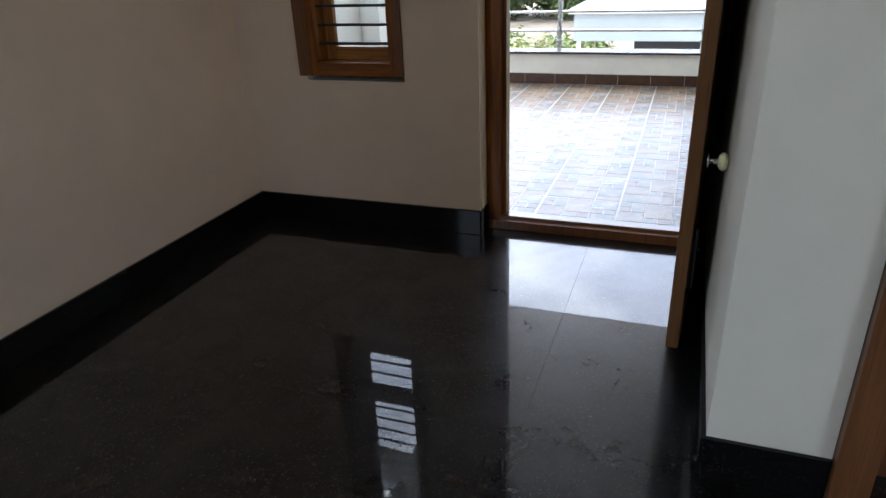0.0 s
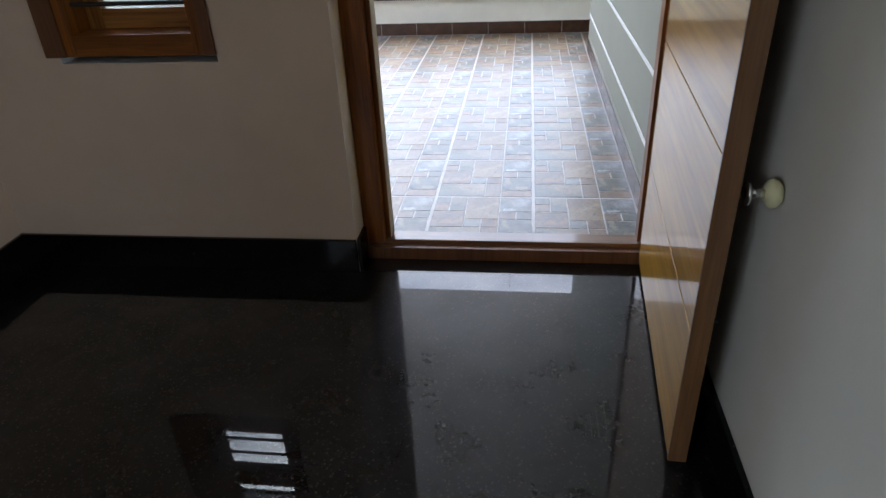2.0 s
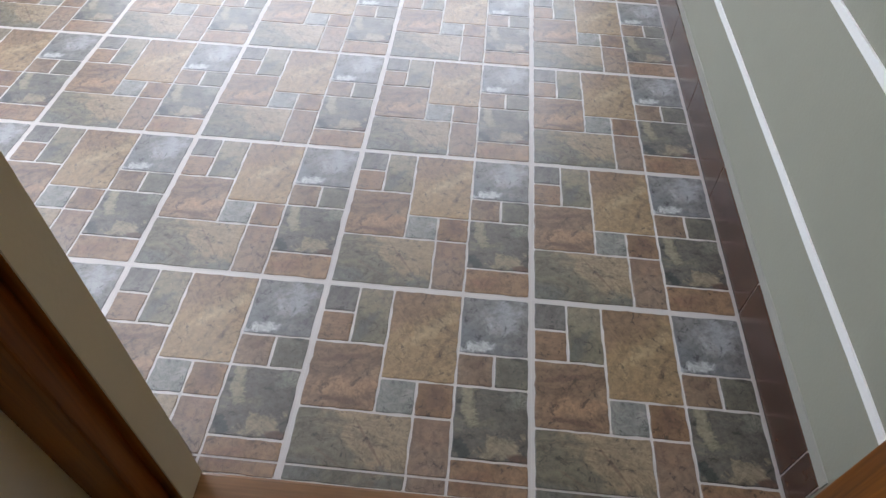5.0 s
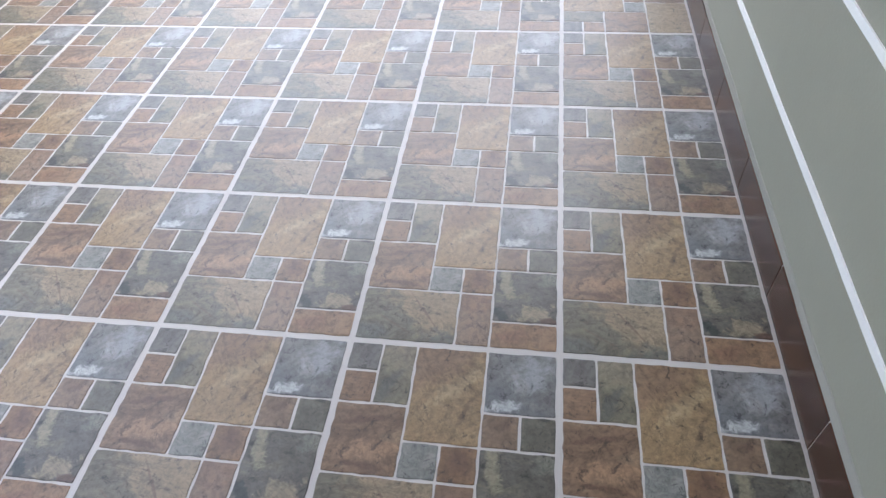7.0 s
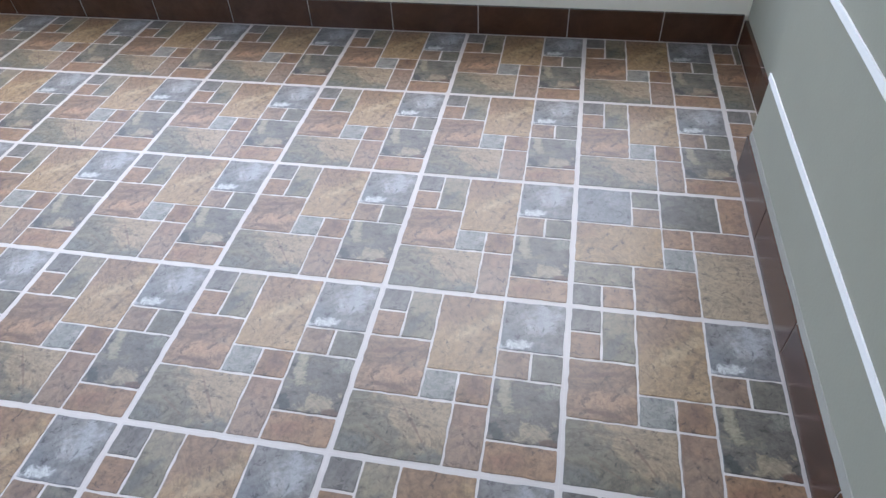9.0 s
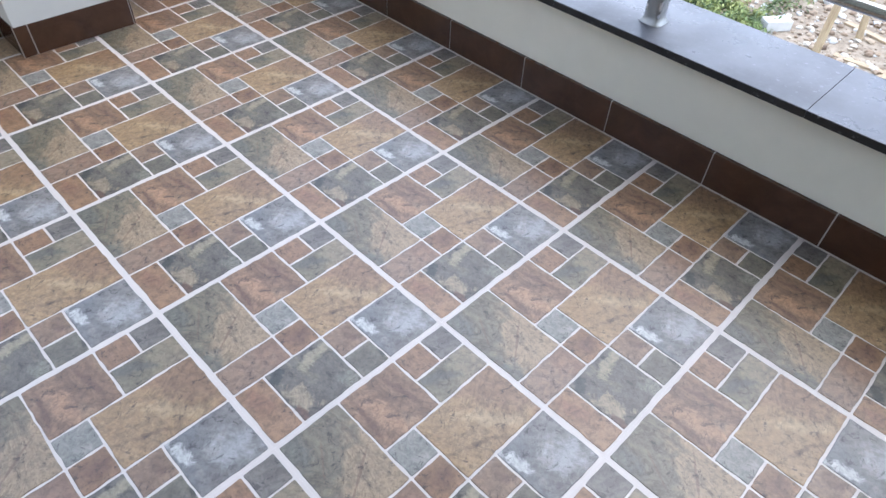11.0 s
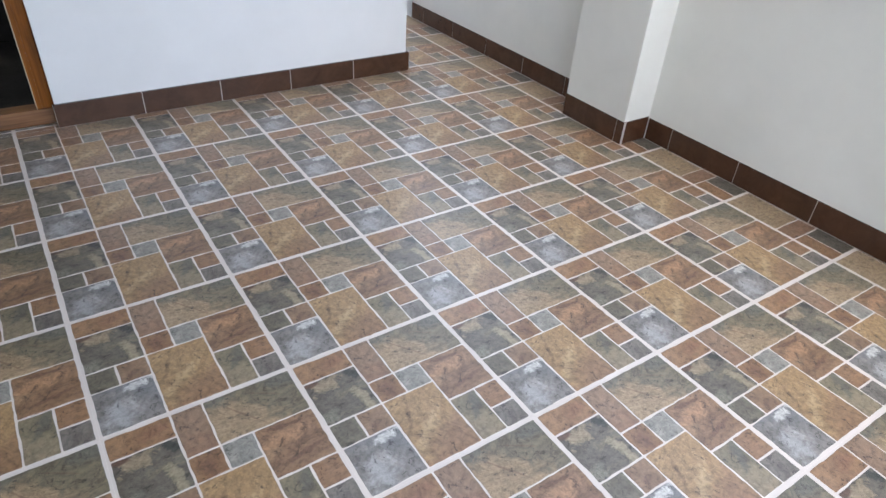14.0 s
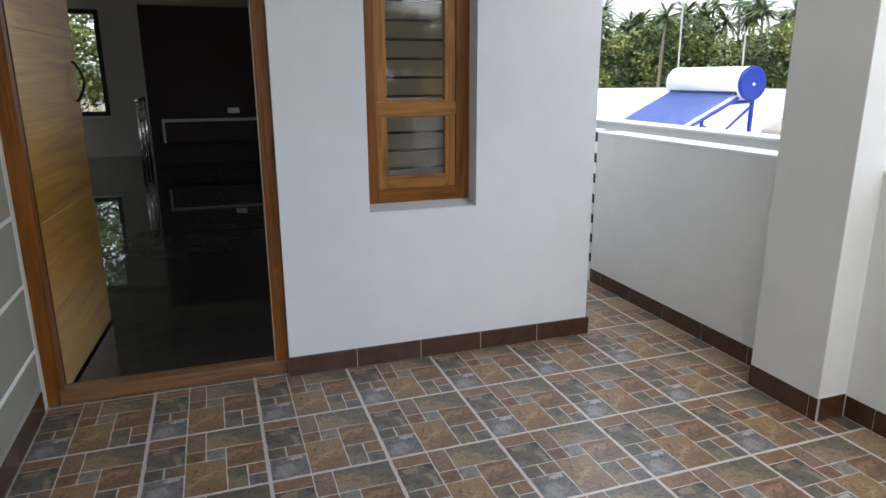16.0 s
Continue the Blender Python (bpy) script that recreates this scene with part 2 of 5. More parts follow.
def granite(name, base, speck, rough=0.06, scale=90, haze=0.0, flakes=0.06):
    """Polished granite: flakes of two sizes in a dark ground, under a polish that dust and wiping have dulled unevenly."""
    m = mat(name, base, rough, spec=0.52)
    n, l, b = nodes_of(m)
    v = coords(m)
    c = None
    for size, share in ((scale * 2, flakes), (scale * 0.9, flakes * 0.22)):
        vor = n.new("ShaderNodeTexVoronoi")
        vor.inputs["Scale"].default_value = size
        l.new(v, vor.inputs["Vector"])
        mask = ramp(m, vor.outputs["Color"], [(0.0, grey(0)), (1 - share * 2.4, grey(0)), (1 - share, grey(1))])
        c = blend(m, mask, base if c is None else c, speck)
    cloud = noise_node(m, v, 5, 8, 0.7)
    c = blend(m, ramp(m, cloud, [(0.45, grey(0.0)), (0.7, grey(0.8))]), c, tuple(k * 0.45 + q * 0.12 for k, q in zip(base, speck)))
    smear = noise_node(m, v, 3.0, 9, 0.72)
    dust = noise_node(m, v, 5.0, 11, 0.74, 0.4)
    if haze:
        dusty = ramp(m, dust, [(0.36, grey(0.0)), (0.56, grey(0.35)), (0.74, grey(1.0))])
        c = blend(m, blend(m, 1.0, dusty, grey(haze), "MULTIPLY"), c, (0.30, 0.31, 0.31))
        b.inputs["Coat Weight"].default_value = 1.0
        b.inputs["Coat Roughness"].default_value = rough
        l.new(ramp(m, smear, [(0.38, grey(rough * 0.8)), (0.75, grey(rough * 1.25))]), b.inputs["Coat Roughness"])
        b.inputs["Roughness"].default_value = 0.34
        l.new(ramp(m, dust, [(0.32, grey(0.07)), (0.72, grey(0.19))]), b.inputs["Specular IOR Level"])
    else:
        l.new(ramp(m, smear, [(0.4, grey(rough * 0.6)), (0.75, grey(rough * 2.2))]), b.inputs["Roughness"])
    l.new(c, b.inputs["Base Color"])
    return m


M_INWALL = plaster("cream_wall_paint", (0.66, 0.535, 0.425), 0.62, 0.08)
M_INWALL_G = plaster("pale_grey_green_wall_paint", (0.66, 0.65, 0.575), 0.62, 0.05)
M_OUTWALL = plaster("white_exterior_paint", (0.745, 0.755, 0.765), 0.75, 0.05)
M_PARAPET = plaster("pale_grey_exterior_paint", (0.735, 0.73, 0.685), 0.7, 0.07)
# Cream of the front parapet, brightened in the colour for missing bounce light.
M_FRONTLIFT = plaster("cream_paint_lifted_for_bounce", (0.90, 0.865, 0.74), 0.7, 0.09)
M_CAPWHITE = plaster("white_parapet_top", (0.83, 0.83, 0.83), 0.75, 0.05)
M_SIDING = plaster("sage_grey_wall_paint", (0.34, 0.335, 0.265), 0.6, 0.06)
M_BARE = plaster("bare_skim_plaster", (0.40, 0.385, 0.33), 0.8, 0.12)
M_STRIPE = plaster("white_groove_paint", (0.93, 0.92, 0.88), 0.6, 0.03)
M_CEIL = plaster("white_ceiling_paint", (0.88, 0.88, 0.87), 0.8, 0.03)
M_FLOOR = granite("black_granite", (0.0035, 0.0035, 0.0038), (0.045, 0.044, 0.04), 0.012, 120, 0.006, 0.09)
M_GSKIRT = granite("black_granite_skirting", (0.005, 0.005, 0.0055), (0.03, 0.03, 0.028), 0.06, 130)
M_GSKIRT.node_tree.nodes["Principled BSDF"].inputs["Specular IOR Level"].default_value = 0.2
# Dark granite; the top tone is lightened to carry the sky's reflection.
M_COPING = granite("granite_top_sky_sheen", (0.115, 0.117, 0.132), (0.19, 0.19, 0.215), 0.3)
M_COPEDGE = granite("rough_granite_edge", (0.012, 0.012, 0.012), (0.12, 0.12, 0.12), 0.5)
M_TEAK = wood("varnished_teak", (0.26, 0.085, 0.008), (0.05, 0.013, 0.0018), 0.4, 0.1)
M_TEAK_H = wood("varnished_teak_rail", (0.26, 0.085, 0.008), (0.05, 0.013, 0.0018), 0.4, 0.1, axis=0)
M_SASH = wood("golden_sash_teak", (0.40, 0.175, 0.036), (0.075, 0.022, 0.004), 0.38, 0.15)
M_SASH_H = wood("golden_sash_teak_rail", (0.40, 0.175, 0.036), (0.075, 0.022, 0.004), 0.38, 0.15, axis=0)
# Glossier teak, greyed and paled in colour for sky reflected on the threshold.
M_THRESHOLD = wood("threshold_teak_sky_sheen", (0.25, 0.12, 0.05), (0.10, 0.042, 0.014), 0.3, 0.7, axis=0)
M_TEAK_D = wood("dark_teak", (0.17, 0.072, 0.028), (0.07, 0.026, 0.010), 0.4, 0.3)
M_DOOR = wood("golden_teak_veneer", (0.62, 0.335, 0.045), (0.28, 0.112, 0.012), 0.36, 0.8, axis=1, scale=0.4)
M_DOOR_EDGE = wood("teak_lipping", (0.21, 0.105, 0.045), (0.10, 0.046, 0.018), 0.32, 0.5)
M_SKIRT = mat("brown_skirting_glaze", (0.05, 0.021, 0.013), 0.25)
n_, l_, b_ = nodes_of(M_SKIRT)
v_ = coords(M_SKIRT, (1, 1, 1), rand=5)
l_.new(ramp(M_SKIRT, noise_node(M_SKIRT, v_, 14, 7, 0.65, 0.6), [(0.3, (0.043, 0.019, 0.0105)), (0.7, (0.082, 0.038, 0.021))]), b_.inputs["Base Color"])
bump(M_SKIRT, noise_node(M_SKIRT, v_, 60, 4), 0.1, 0.001)
M_GROUT = plaster("white_tile_grout", (0.69, 0.65, 0.615), 0.45, 0.16, 0.45)
M_GROOVE = plaster("cream_glaze_groove", (0.62, 0.565, 0.525), 0.4, 0.12, 0.5)
for m_ in (M_GROUT, M_GROOVE):
    m_.node_tree.nodes["Principled BSDF"].inputs["Coat Weight"].default_value = 0.46
    m_.node_tree.nodes["Principled BSDF"].inputs["Coat Roughness"].default_value = 0.26
M_STEEL = mat("brushed_stainless_steel", (0.62, 0.62, 0.61), 0.22, 1.0)
# Black of metal parts, also painted where the cement house is unlit inside.
M_BLACK = mat("black_metal_and_shade", (0.02, 0.02, 0.02), 0.45)
M_GLASS = mat("window_glass", (0.78, 0.82, 0.80), 0.02)
M_GLASS.node_tree.nodes["Principled BSDF"].inputs["Transmission Weight"].default_value = 1.0
M_GLASS.node_tree.nodes["Principled BSDF"].inputs["IOR"].default_value = 1.5

# the fields of the patterned tile: name, columns and rows in sixths, tones
FIELDS = [
    ("slate_dark", 0, 1, 0, 1, (0.15, 0.155, 0.165), (0.08, 0.085, 0.09), (0.23, 0.235, 0.24)),
    ("rust_small", 0, 1, 1, 2, (0.25, 0.150, 0.088), (0.175, 0.10, 0.058), (0.31, 0.20, 0.125)),
    ("grey_green", 1, 2, 0, 2, (0.17, 0.165, 0.125), (0.105, 0.10, 0.08), (0.24, 0.225, 0.165)),
    ("ochre_large", 2, 4, 0, 3, (0.34, 0.24, 0.13), (0.26, 0.17, 0.088), (0.40, 0.295, 0.175)),
    ("slate_blue", 4, 6, 0, 2, (0.19, 0.205, 0.235), (0.13, 0.14, 0.16), (0.33, 0.345, 0.365)),
    ("taupe_small", 4, 5, 2, 3, (0.22, 0.15, 0.105), (0.16, 0.105, 0.07), (0.27, 0.195, 0.15)),
    ("moss_small", 5, 6, 2, 3, (0.135, 0.14, 0.12), (0.08, 0.085, 0.075), (0.20, 0.20, 0.17)),
    ("rust_large", 0, 2, 2, 4, (0.235, 0.146, 0.092), (0.14, 0.082, 0.053), (0.32, 0.225, 0.15)),
    ("pale_blue_small", 2, 3, 3, 4, (0.24, 0.27, 0.285), (0.18, 0.20, 0.215), (0.31, 0.33, 0.34)),
    ("cinnamon_small", 3, 4, 3, 4, (0.25, 0.146, 0.08), (0.17, 0.09, 0.05), (0.31, 0.19, 0.11)),
    ("moss_mottled", 4, 6, 3, 5, (0.105, 0.11, 0.105), (0.05, 0.054, 0.056), (0.20, 0.19, 0.15)),
    ("olive_large", 0, 3, 4, 6, (0.155, 0.15, 0.115), (0.095, 0.095, 0.075), (0.225, 0.20, 0.14)),
    ("rose_taupe", 3, 4, 4, 6, (0.24, 0.17, 0.13), (0.18, 0.12, 0.09), (0.29, 0.215, 0.17)),
    ("terracotta", 4, 6, 5, 6, (0.265, 0.16, 0.092), (0.205, 0.115, 0.065), (0.315, 0.20, 0.12)),
]


def tone(c):
    """Fired colour of a field: a little nearer to the shared sandy ground tone of the tile."""
    return tuple((v * 0.84 + s * 0.16) * w for v, s, w in zip(c, (0.215, 0.17, 0.12), (0.87, 0.785, 0.68)))


M_FIELD = [stone("tile_" + f[0], tone(f[5]), tone(f[6]), tone(f[7]), 11.0 if f[0] != "moss_mottled" else 9.0,
                 (0.85, 1.45, 1) if f[0] in ("rust_large", "olive_large") else (1.3, 0.8, 1) if f[0] != "moss_mottled" else (0.9, 1.3, 1), 0.8 if f[0] in ("olive_large", "rust_large", "ochre_large", "moss_mottled") else 0.45) for f in FIELDS]


# ---- building helpers ----
def link(name, bm, materials, parent=None, label="", smooth=False):
    me = bpy.data.meshes.new(name)
    bm.normal_update()
    bm.to_mesh(me)
    bm.free()
    for m in materials if isinstance(materials, (list, tuple)) else [materials]:
        me.materials.append(m)
    if smooth:
        for p in me.polygons:
            p.use_smooth = True
    ob = new(name, me)
    if parent is not None:
        ob.parent = parent
    if label:
        ob["label"] = label
    return ob


def part(name, bm, material, parent, label="", smooth=False):
    return link(name, bm, material, parent, label, smooth)


def empty(name, x=0.0, y=0.0, z=0.0):
    ob = new(name)
    ob.empty_display_size = 0.1
    ob.matrix_basis = pose(x, y, z)
    bpy.context.view_layer.update()
    return ob


def box(bm, x0, x1, y0, y1, z0, z1, bev=0.0, mi=0):
    r = bmesh.ops.create_cube(bm, size=1.0)
    vs = r["verts"]
    bmesh.ops.scale(bm, vec=(x1 - x0, y1 - y0, z1 - z0), verts=vs)
    bmesh.ops.translate(bm, vec=((x0 + x1) / 2, (y0 + y1) / 2, (z0 + z1) / 2), verts=vs)
    if mi:
        for f in {f for v in vs for f in v.link_faces}:
            f.material_index = mi
    if bev:
        es = list({e for v in vs for e in v.link_edges})
        bmesh.ops.bevel(bm, geom=es, offset=bev, segments=2, profile=0.7, affect="EDGES")
    return bm


def boxes(*rows, bev=0.0):
    bm = bmesh.new()
    for r in rows:
        box(bm, *r, bev=bev)
    return bm


def rod(bm, a, b, r0, r1=None, seg=12, caps=True):
    a, b = Vector(a), Vector(b)
    d = b - a
    m = Matrix.Translation((a + b) / 2) @ d.to_track_quat("Z", "Y").to_matrix().to_4x4()
    bmesh.ops.create_cone(bm, cap_ends=caps, segments=seg, radius1=r0, radius2=r0 if r1 is None else r1, depth=d.length, matrix=m)
    return bm


def tube(bm, pts, r, seg=10):
    for p, q in zip(pts, pts[1:]):
        rod(bm, p, q, r, seg=seg)
    for p in pts[1:-1]:
        bmesh.ops.create_uvsphere(bm, u_segments=seg, v_segments=6, radius=r, matrix=Matrix.Translation(p))
    return bm


def wall_with_holes(axis, c0, c1, a0, a1, z0, z1, holes, extra=()):
    """A wall c0..c1 thick, a0..a1 long; holes: (from, to, bottom, top) in order along it."""
    bm = bmesh.new()

    def put(p, q, zz0, zz1):
        if q - p > 1e-4 and zz1 - zz0 > 1e-4:
            if axis == "x":
                box(bm, p, q, c0, c1, zz0, zz1)
            else:
                box(bm, c0, c1, p, q, zz0, zz1)
    at = a0
    for h0, h1, b, t in holes:
        put(at, h0, z0, z1)
        put(h0, h1, z0, b)
        put(h0, h1, t, z1)
        at = h1
    put(at, a1, z0, z1)
    for e in extra:
        box(bm, *e)
    bmesh.ops.remove_doubles(bm, verts=bm.verts, dist=1e-5)
    return bm


# ---- the plan ----
FACE = 0.022          # outer face of the door wall
INNER = -0.200        # its inner face
CORNER = -2.445       # outer corner of the house
LEFT_IN = -2.200      # inner face of the side wall
SIDE = -2.945         # inner face of the side parapet
FRONT = 3.605         # inner face of the front parapet
ROOM_H, SLAB_H = 3.0, 2.75
DOOR = (-0.985, 0.0, 0.0, 2.13)
WIN = (-1.832, -1.335, 0.709, 2.13)


def structure(ob, label, category):
    return tagged(ob, label, category, kind="structure")


wall_facade = structure(link("wall_facade", wall_with_holes("x", INNER, FACE, CORNER, 0.0, 0.0, SLAB_H, [WIN, DOOR], [(-0.985, -0.953, -0.0149, FACE, 0.0, 2.13)]), [M_OUTWALL, M_INWALL]),
                        "white painted plaster house wall with door and window openings", "wall")
for f in wall_facade.data.polygons:
    if f.center.y < INNER + 0.001:
        f.material_index = 1
wall_left = structure(link("wall_left", wall_with_holes("y", CORNER, LEFT_IN, -9.75, INNER, 0, ROOM_H, [(-5.2, -3.4, 0.75, 2.25)]), [M_INWALL, M_OUTWALL]), "cream painted plaster side wall of the room", "wall")
for f in wall_left.data.polygons:
    if f.center.x < CORNER + 0.001:
        f.material_index = 1
wall_room_top = structure(link("wall_above_facade", boxes((CORNER, 0.27, INNER, FACE, SLAB_H + 0.001, ROOM_H)), M_INWALL), "cream painted strip of wall above the openings", "wall")
wall_right = structure(link("wall_right", boxes((0.0, 0.27, -1.53, FACE, 0, SLAB_H)), [M_INWALL_G]), "pale grey painted wall behind the open door, ending in a pier", "wall")
wall_hall_side = structure(link("wall_hall_side", wall_with_holes("x", -1.53, -1.33, 0.27, 3.3, 0, ROOM_H, [(0.275, 1.2, 0, 2.12)]), M_INWALL_G), "pale grey painted wall with a doorway", "wall")
# Opening added, unseen, to go with the hall fill lamp.
wall_hall_right = structure(link("wall_hall_right", wall_with_holes("y", 3.3, 3.5, -9.75, -1.33, 0, ROOM_H, [(-5.45, -3.75, 0.75, 2.25)]), M_INWALL_G), "pale grey painted hall wall", "wall")
wall_hall_back = structure(link("wall_hall_back", wall_with_holes("x", -9.75, -9.5, LEFT_IN, 3.3, 0, ROOM_H, [(0.86, 1.56, 0.68, 2.35)]), M_INWALL_G), "pale grey painted hall back wall with a window", "wall")
ceiling_room = structure(link("ceiling_room", boxes((CORNER, 3.5, -9.75, INNER, ROOM_H, ROOM_H + 0.15)), M_CEIL), "white painted room ceiling", "ceiling")
ceiling_terrace = structure(link("ceiling_terrace", boxes((-2.05, 0.45, FACE + 0.002, 3.86, SLAB_H, SLAB_H + 0.15), (-3.1, -2.051, 0.776, 1.094, SLAB_H, SLAB_H + 0.15), (-3.1, -2.051, 2.596, 2.939, SLAB_H, SLAB_H + 0.15)), M_CEIL), "white painted underside of the terrace roof slab", "ceiling")
floor_room = structure(link("floor_room", boxes((LEFT_IN, 0.0, -1.53, INNER, -0.12, -0.02), (LEFT_IN, 3.3, -9.5, -1.53, -0.12, -0.02), (-0.985, 0, INNER, -0.1, -0.12, -0.02), (0.275, 1.2, -1.53, -1.33, -0.12, -0.001)), M_FLOOR), "polished black granite floor of the room", "floor")
floor_terrace = structure(link("floor_terrace", boxes((SIDE, 0.12, -0.10, FRONT, -0.15, -0.006), (SIDE, CORNER, -1.3, -0.10, -0.15, -0.006)), M_GROUT), "terrace floor of patterned slate-look tiles with white grout", "floor")

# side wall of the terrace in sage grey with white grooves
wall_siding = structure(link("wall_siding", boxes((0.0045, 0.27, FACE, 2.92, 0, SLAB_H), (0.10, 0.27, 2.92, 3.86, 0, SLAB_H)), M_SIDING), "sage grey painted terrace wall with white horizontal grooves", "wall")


def hand_strip(x0, x1, y0, y1, z0, z1, wobble, seed):
    """A strip along y whose upper and lower edges wander as if painted by hand."""
    bm = bmesh.new()
    n = max(6, int((y1 - y0) / 0.045))
    prev = None
    for i in range(n + 1):
        y = y0 + (y1 - y0) * i / n
        lo = z0 + wobble * noise.noise(Vector((y * 4.0, seed, 0))) + 0.5 * wobble * noise.noise(Vector((y * 23, seed, 2)))
        hi = z1 + wobble * noise.noise(Vector((y * 3.3, seed, 5))) + 0.5 * wobble * noise.noise(Vector((y * 21, seed, 7)))
        ring = [bm.verts.new(p) for p in ((x0, y, lo), (x0, y, hi), (x1, y, hi), (x1, y, lo))]
        if prev:
            for j in range(4):
                bm.faces.new((prev[j], prev[(j + 1) % 4], ring[(j + 1) % 4], ring[j]))
        else:
            bm.faces.new(ring[::-1])
        prev = ring
    bm.faces.new(prev)
    bmesh.ops.recalc_face_normals(bm, faces=bm.faces)
    return bm


for k in range(9):
    z = 0.262 + 0.262 * k
    part("groove", hand_strip(0.0012, 0.0050, FACE + 0.002, 2.922, z - 0.0078, z + 0.0078, 0.0022, k), M_STRIPE, wall_siding, "white painted groove")
    if k:
        part("groove", hand_strip(0.0965, 0.1005, 2.926, 3.60, z - 0.0078, z + 0.0078, 0.0022, k + 20), M_STRIPE, wall_siding, "white painted groove")
part("plaster_band", hand_strip(0.0022, 0.0050, FACE + 0.012, 2.918, 0.096, 0.118, 0.006, 40), M_BARE, wall_siding, "bare plaster band above the skirting")

# front parapet with its granite coping
wall_front = structure(link("wall_front", boxes((-3.1, 0.10, FRONT + 0.006, 3.80, -0.15, 0.2885)), M_FRONTLIFT), "low pale grey front parapet under a granite coping", "wall")
wall_side = structure(link("wall_side", boxes((-3.09, SIDE + 0.004, 2.935, FRONT + 0.005, -0.15, 0.893), (-3.09, SIDE + 0.004, 1.10, 2.58, -0.15, 0.943), (-3.09, SIDE + 0.004, -0.735, 0.765, -0.15, 0.943)), M_PARAPET), "pale grey side parapet of the terrace", "wall")
part("coping", boxes((-3.095, SIDE + 0.006, 1.10, 2.58, 0.9435, 0.957), (-3.095, SIDE + 0.006, -0.735, 0.765, 0.9435, 0.957), (-3.095, SIDE + 0.006, 2.936, 3.80, 0.8935, 0.907), bev=0.004), M_CAPWHITE, wall_side, "white painted parapet top")


def column(y0, y1, x1, label):
    ob = structure(link("column", boxes((-3.1, x1 - 0.003, y0 + 0.003, y1 - 0.003, -0.15, SLAB_H - 0.001), bev=0.004), M_PARAPET), label, "column")
    return ob


column_house = column(0.765, 1.105, -2.795, "square pale grey painted terrace column beside the house")
column_front = column(2.585, 2.935, -2.76, "square pale grey painted column near the front parapet")

# ---- door frame, door leaf, threshold ----
door_frame = structure(empty("door_1", -0.478, -0.04, 0), "open teak doorway with a wooden threshold between room and terrace", "door")


def jamb(x0, x1, stop_side):
    bm = boxes((x0, x1, -0.105, -0.014, 0.001, 2.075), bev=0.003)
    if stop_side > 0:
        box(bm, x1 - 0.001, x1 + 0.014, -0.070, -0.016, 0.062, 2.075, 0.002)
    else:
        box(bm, x0 - 0.014, x0 + 0.001, -0.070, -0.016, 0.062, 2.075, 0.002)
    bmesh.ops.translate(bm, verts=bm.verts, vec=(0.478, 0.04, 0))
    return bm


bm = boxes((-0.505, -0.436, -0.065, 0.0248, 0.062, 2.075), bev=0.003)
box(bm, -0.437, -0.420, -0.030, 0.0235, 0.062, 2.075, 0.002)
part("jamb", bm, M_TEAK, door_frame, "varnished teak door jamb")
# Thin pale strip added over the outer part of the jamb.
part("lining", boxes((-0.4198, -0.4175, -0.029, 0.0225, 0.062, 2.075)), plaster("pale_jamb_strip", (0.60, 0.52, 0.38), 0.5, 0.1), door_frame, "thin pale strip on the jamb")
part("jamb", jamb(-0.045, 0.010, -1), M_TEAK, door_frame, "varnished teak door jamb")
bm = boxes((-0.475, 0.476, -0.065, 0.0248, 2.0755, 2.128), bev=0.003)
part("head", bm, M_TEAK_H, door_frame, "varnished teak door head")
part("threshold", boxes((-0.505, 0.432, -0.045, 0.0225, 0.001, 0.061), bev=0.004), M_THRESHOLD, door_frame, "varnished wooden threshold, paler in colour for sky sheen")
# Rebate takes a darker teak to stand for shade on the room side.
part("rebate", boxes((-0.505, 0.432, -0.078, -0.0452, 0.001, 0.047), bev=0.004), M_TEAK_D, door_frame, "threshold rebate, coloured dark for the shaded room side")

LEAF_W, LEAF_T = 0.865, 0.038
door_leaf = tagged(empty("door_leaf", -0.062, -0.100, 0.022), "golden varnished teak door leaf standing open against the wall", "door")
door_leaf.matrix_basis = pose(-0.0165, -0.109, 0.016, 0, 0, -3.8)
bpy.context.view_layer.update()
bm = bmesh.new()
gz = [0.0, 0.345, 0.712, 1.08, 1.447, 1.814, 2.045]
for z0, z1 in zip(gz, gz[1:]):
    box(bm, -LEAF_T, -0.003, -LEAF_W + 0.0, -0.004, z0 + 0.0015, z1 - 0.0015, 0.0025)
box(bm, -LEAF_T + 0.003, -0.004, -LEAF_W + 0.006, -0.01, 0.002, 2.043)
part("panel", bm, M_DOOR, door_leaf, "golden teak veneer boards with shadow grooves")
part("lipping", boxes((-LEAF_T - 0.001, 0.0, -LEAF_W - 0.009, -LEAF_W - 0.0005, 0.0, 2.045), bev=0.002), M_DOOR_EDGE, door_leaf, "brown hardwood edge lipping")
part("lipping", boxes((-LEAF_T - 0.001, 0.0, -0.0038, 0.003, 0.0, 2.045), bev=0.001), M_TEAK_D, door_leaf, "dark hardwood edge on the hinge side")
part("back_face", boxes((-0.0028, 0.001, -LEAF_W, -0.004, 0.0, 2.045)), M_TEAK_D, door_leaf, "dark stained inner face")
for z in (0.25, 1.02, 1.78):
    bm = boxes((-0.036, 0.0, 0.0031, 0.0052, z, z + 0.10))
    rod(bm, (0.004, 0.002, z), (0.004, 0.002, z + 0.10), 0.0055)
    for k in range(3):
        rod(bm, (-0.02, 0.0050, z + 0.02 + 0.03 * k), (-0.02, 0.0060, z + 0.02 + 0.03 * k), 0.004, seg=8)
    part("hinge", bm, M_STEEL, door_leaf, "steel butt hinge")
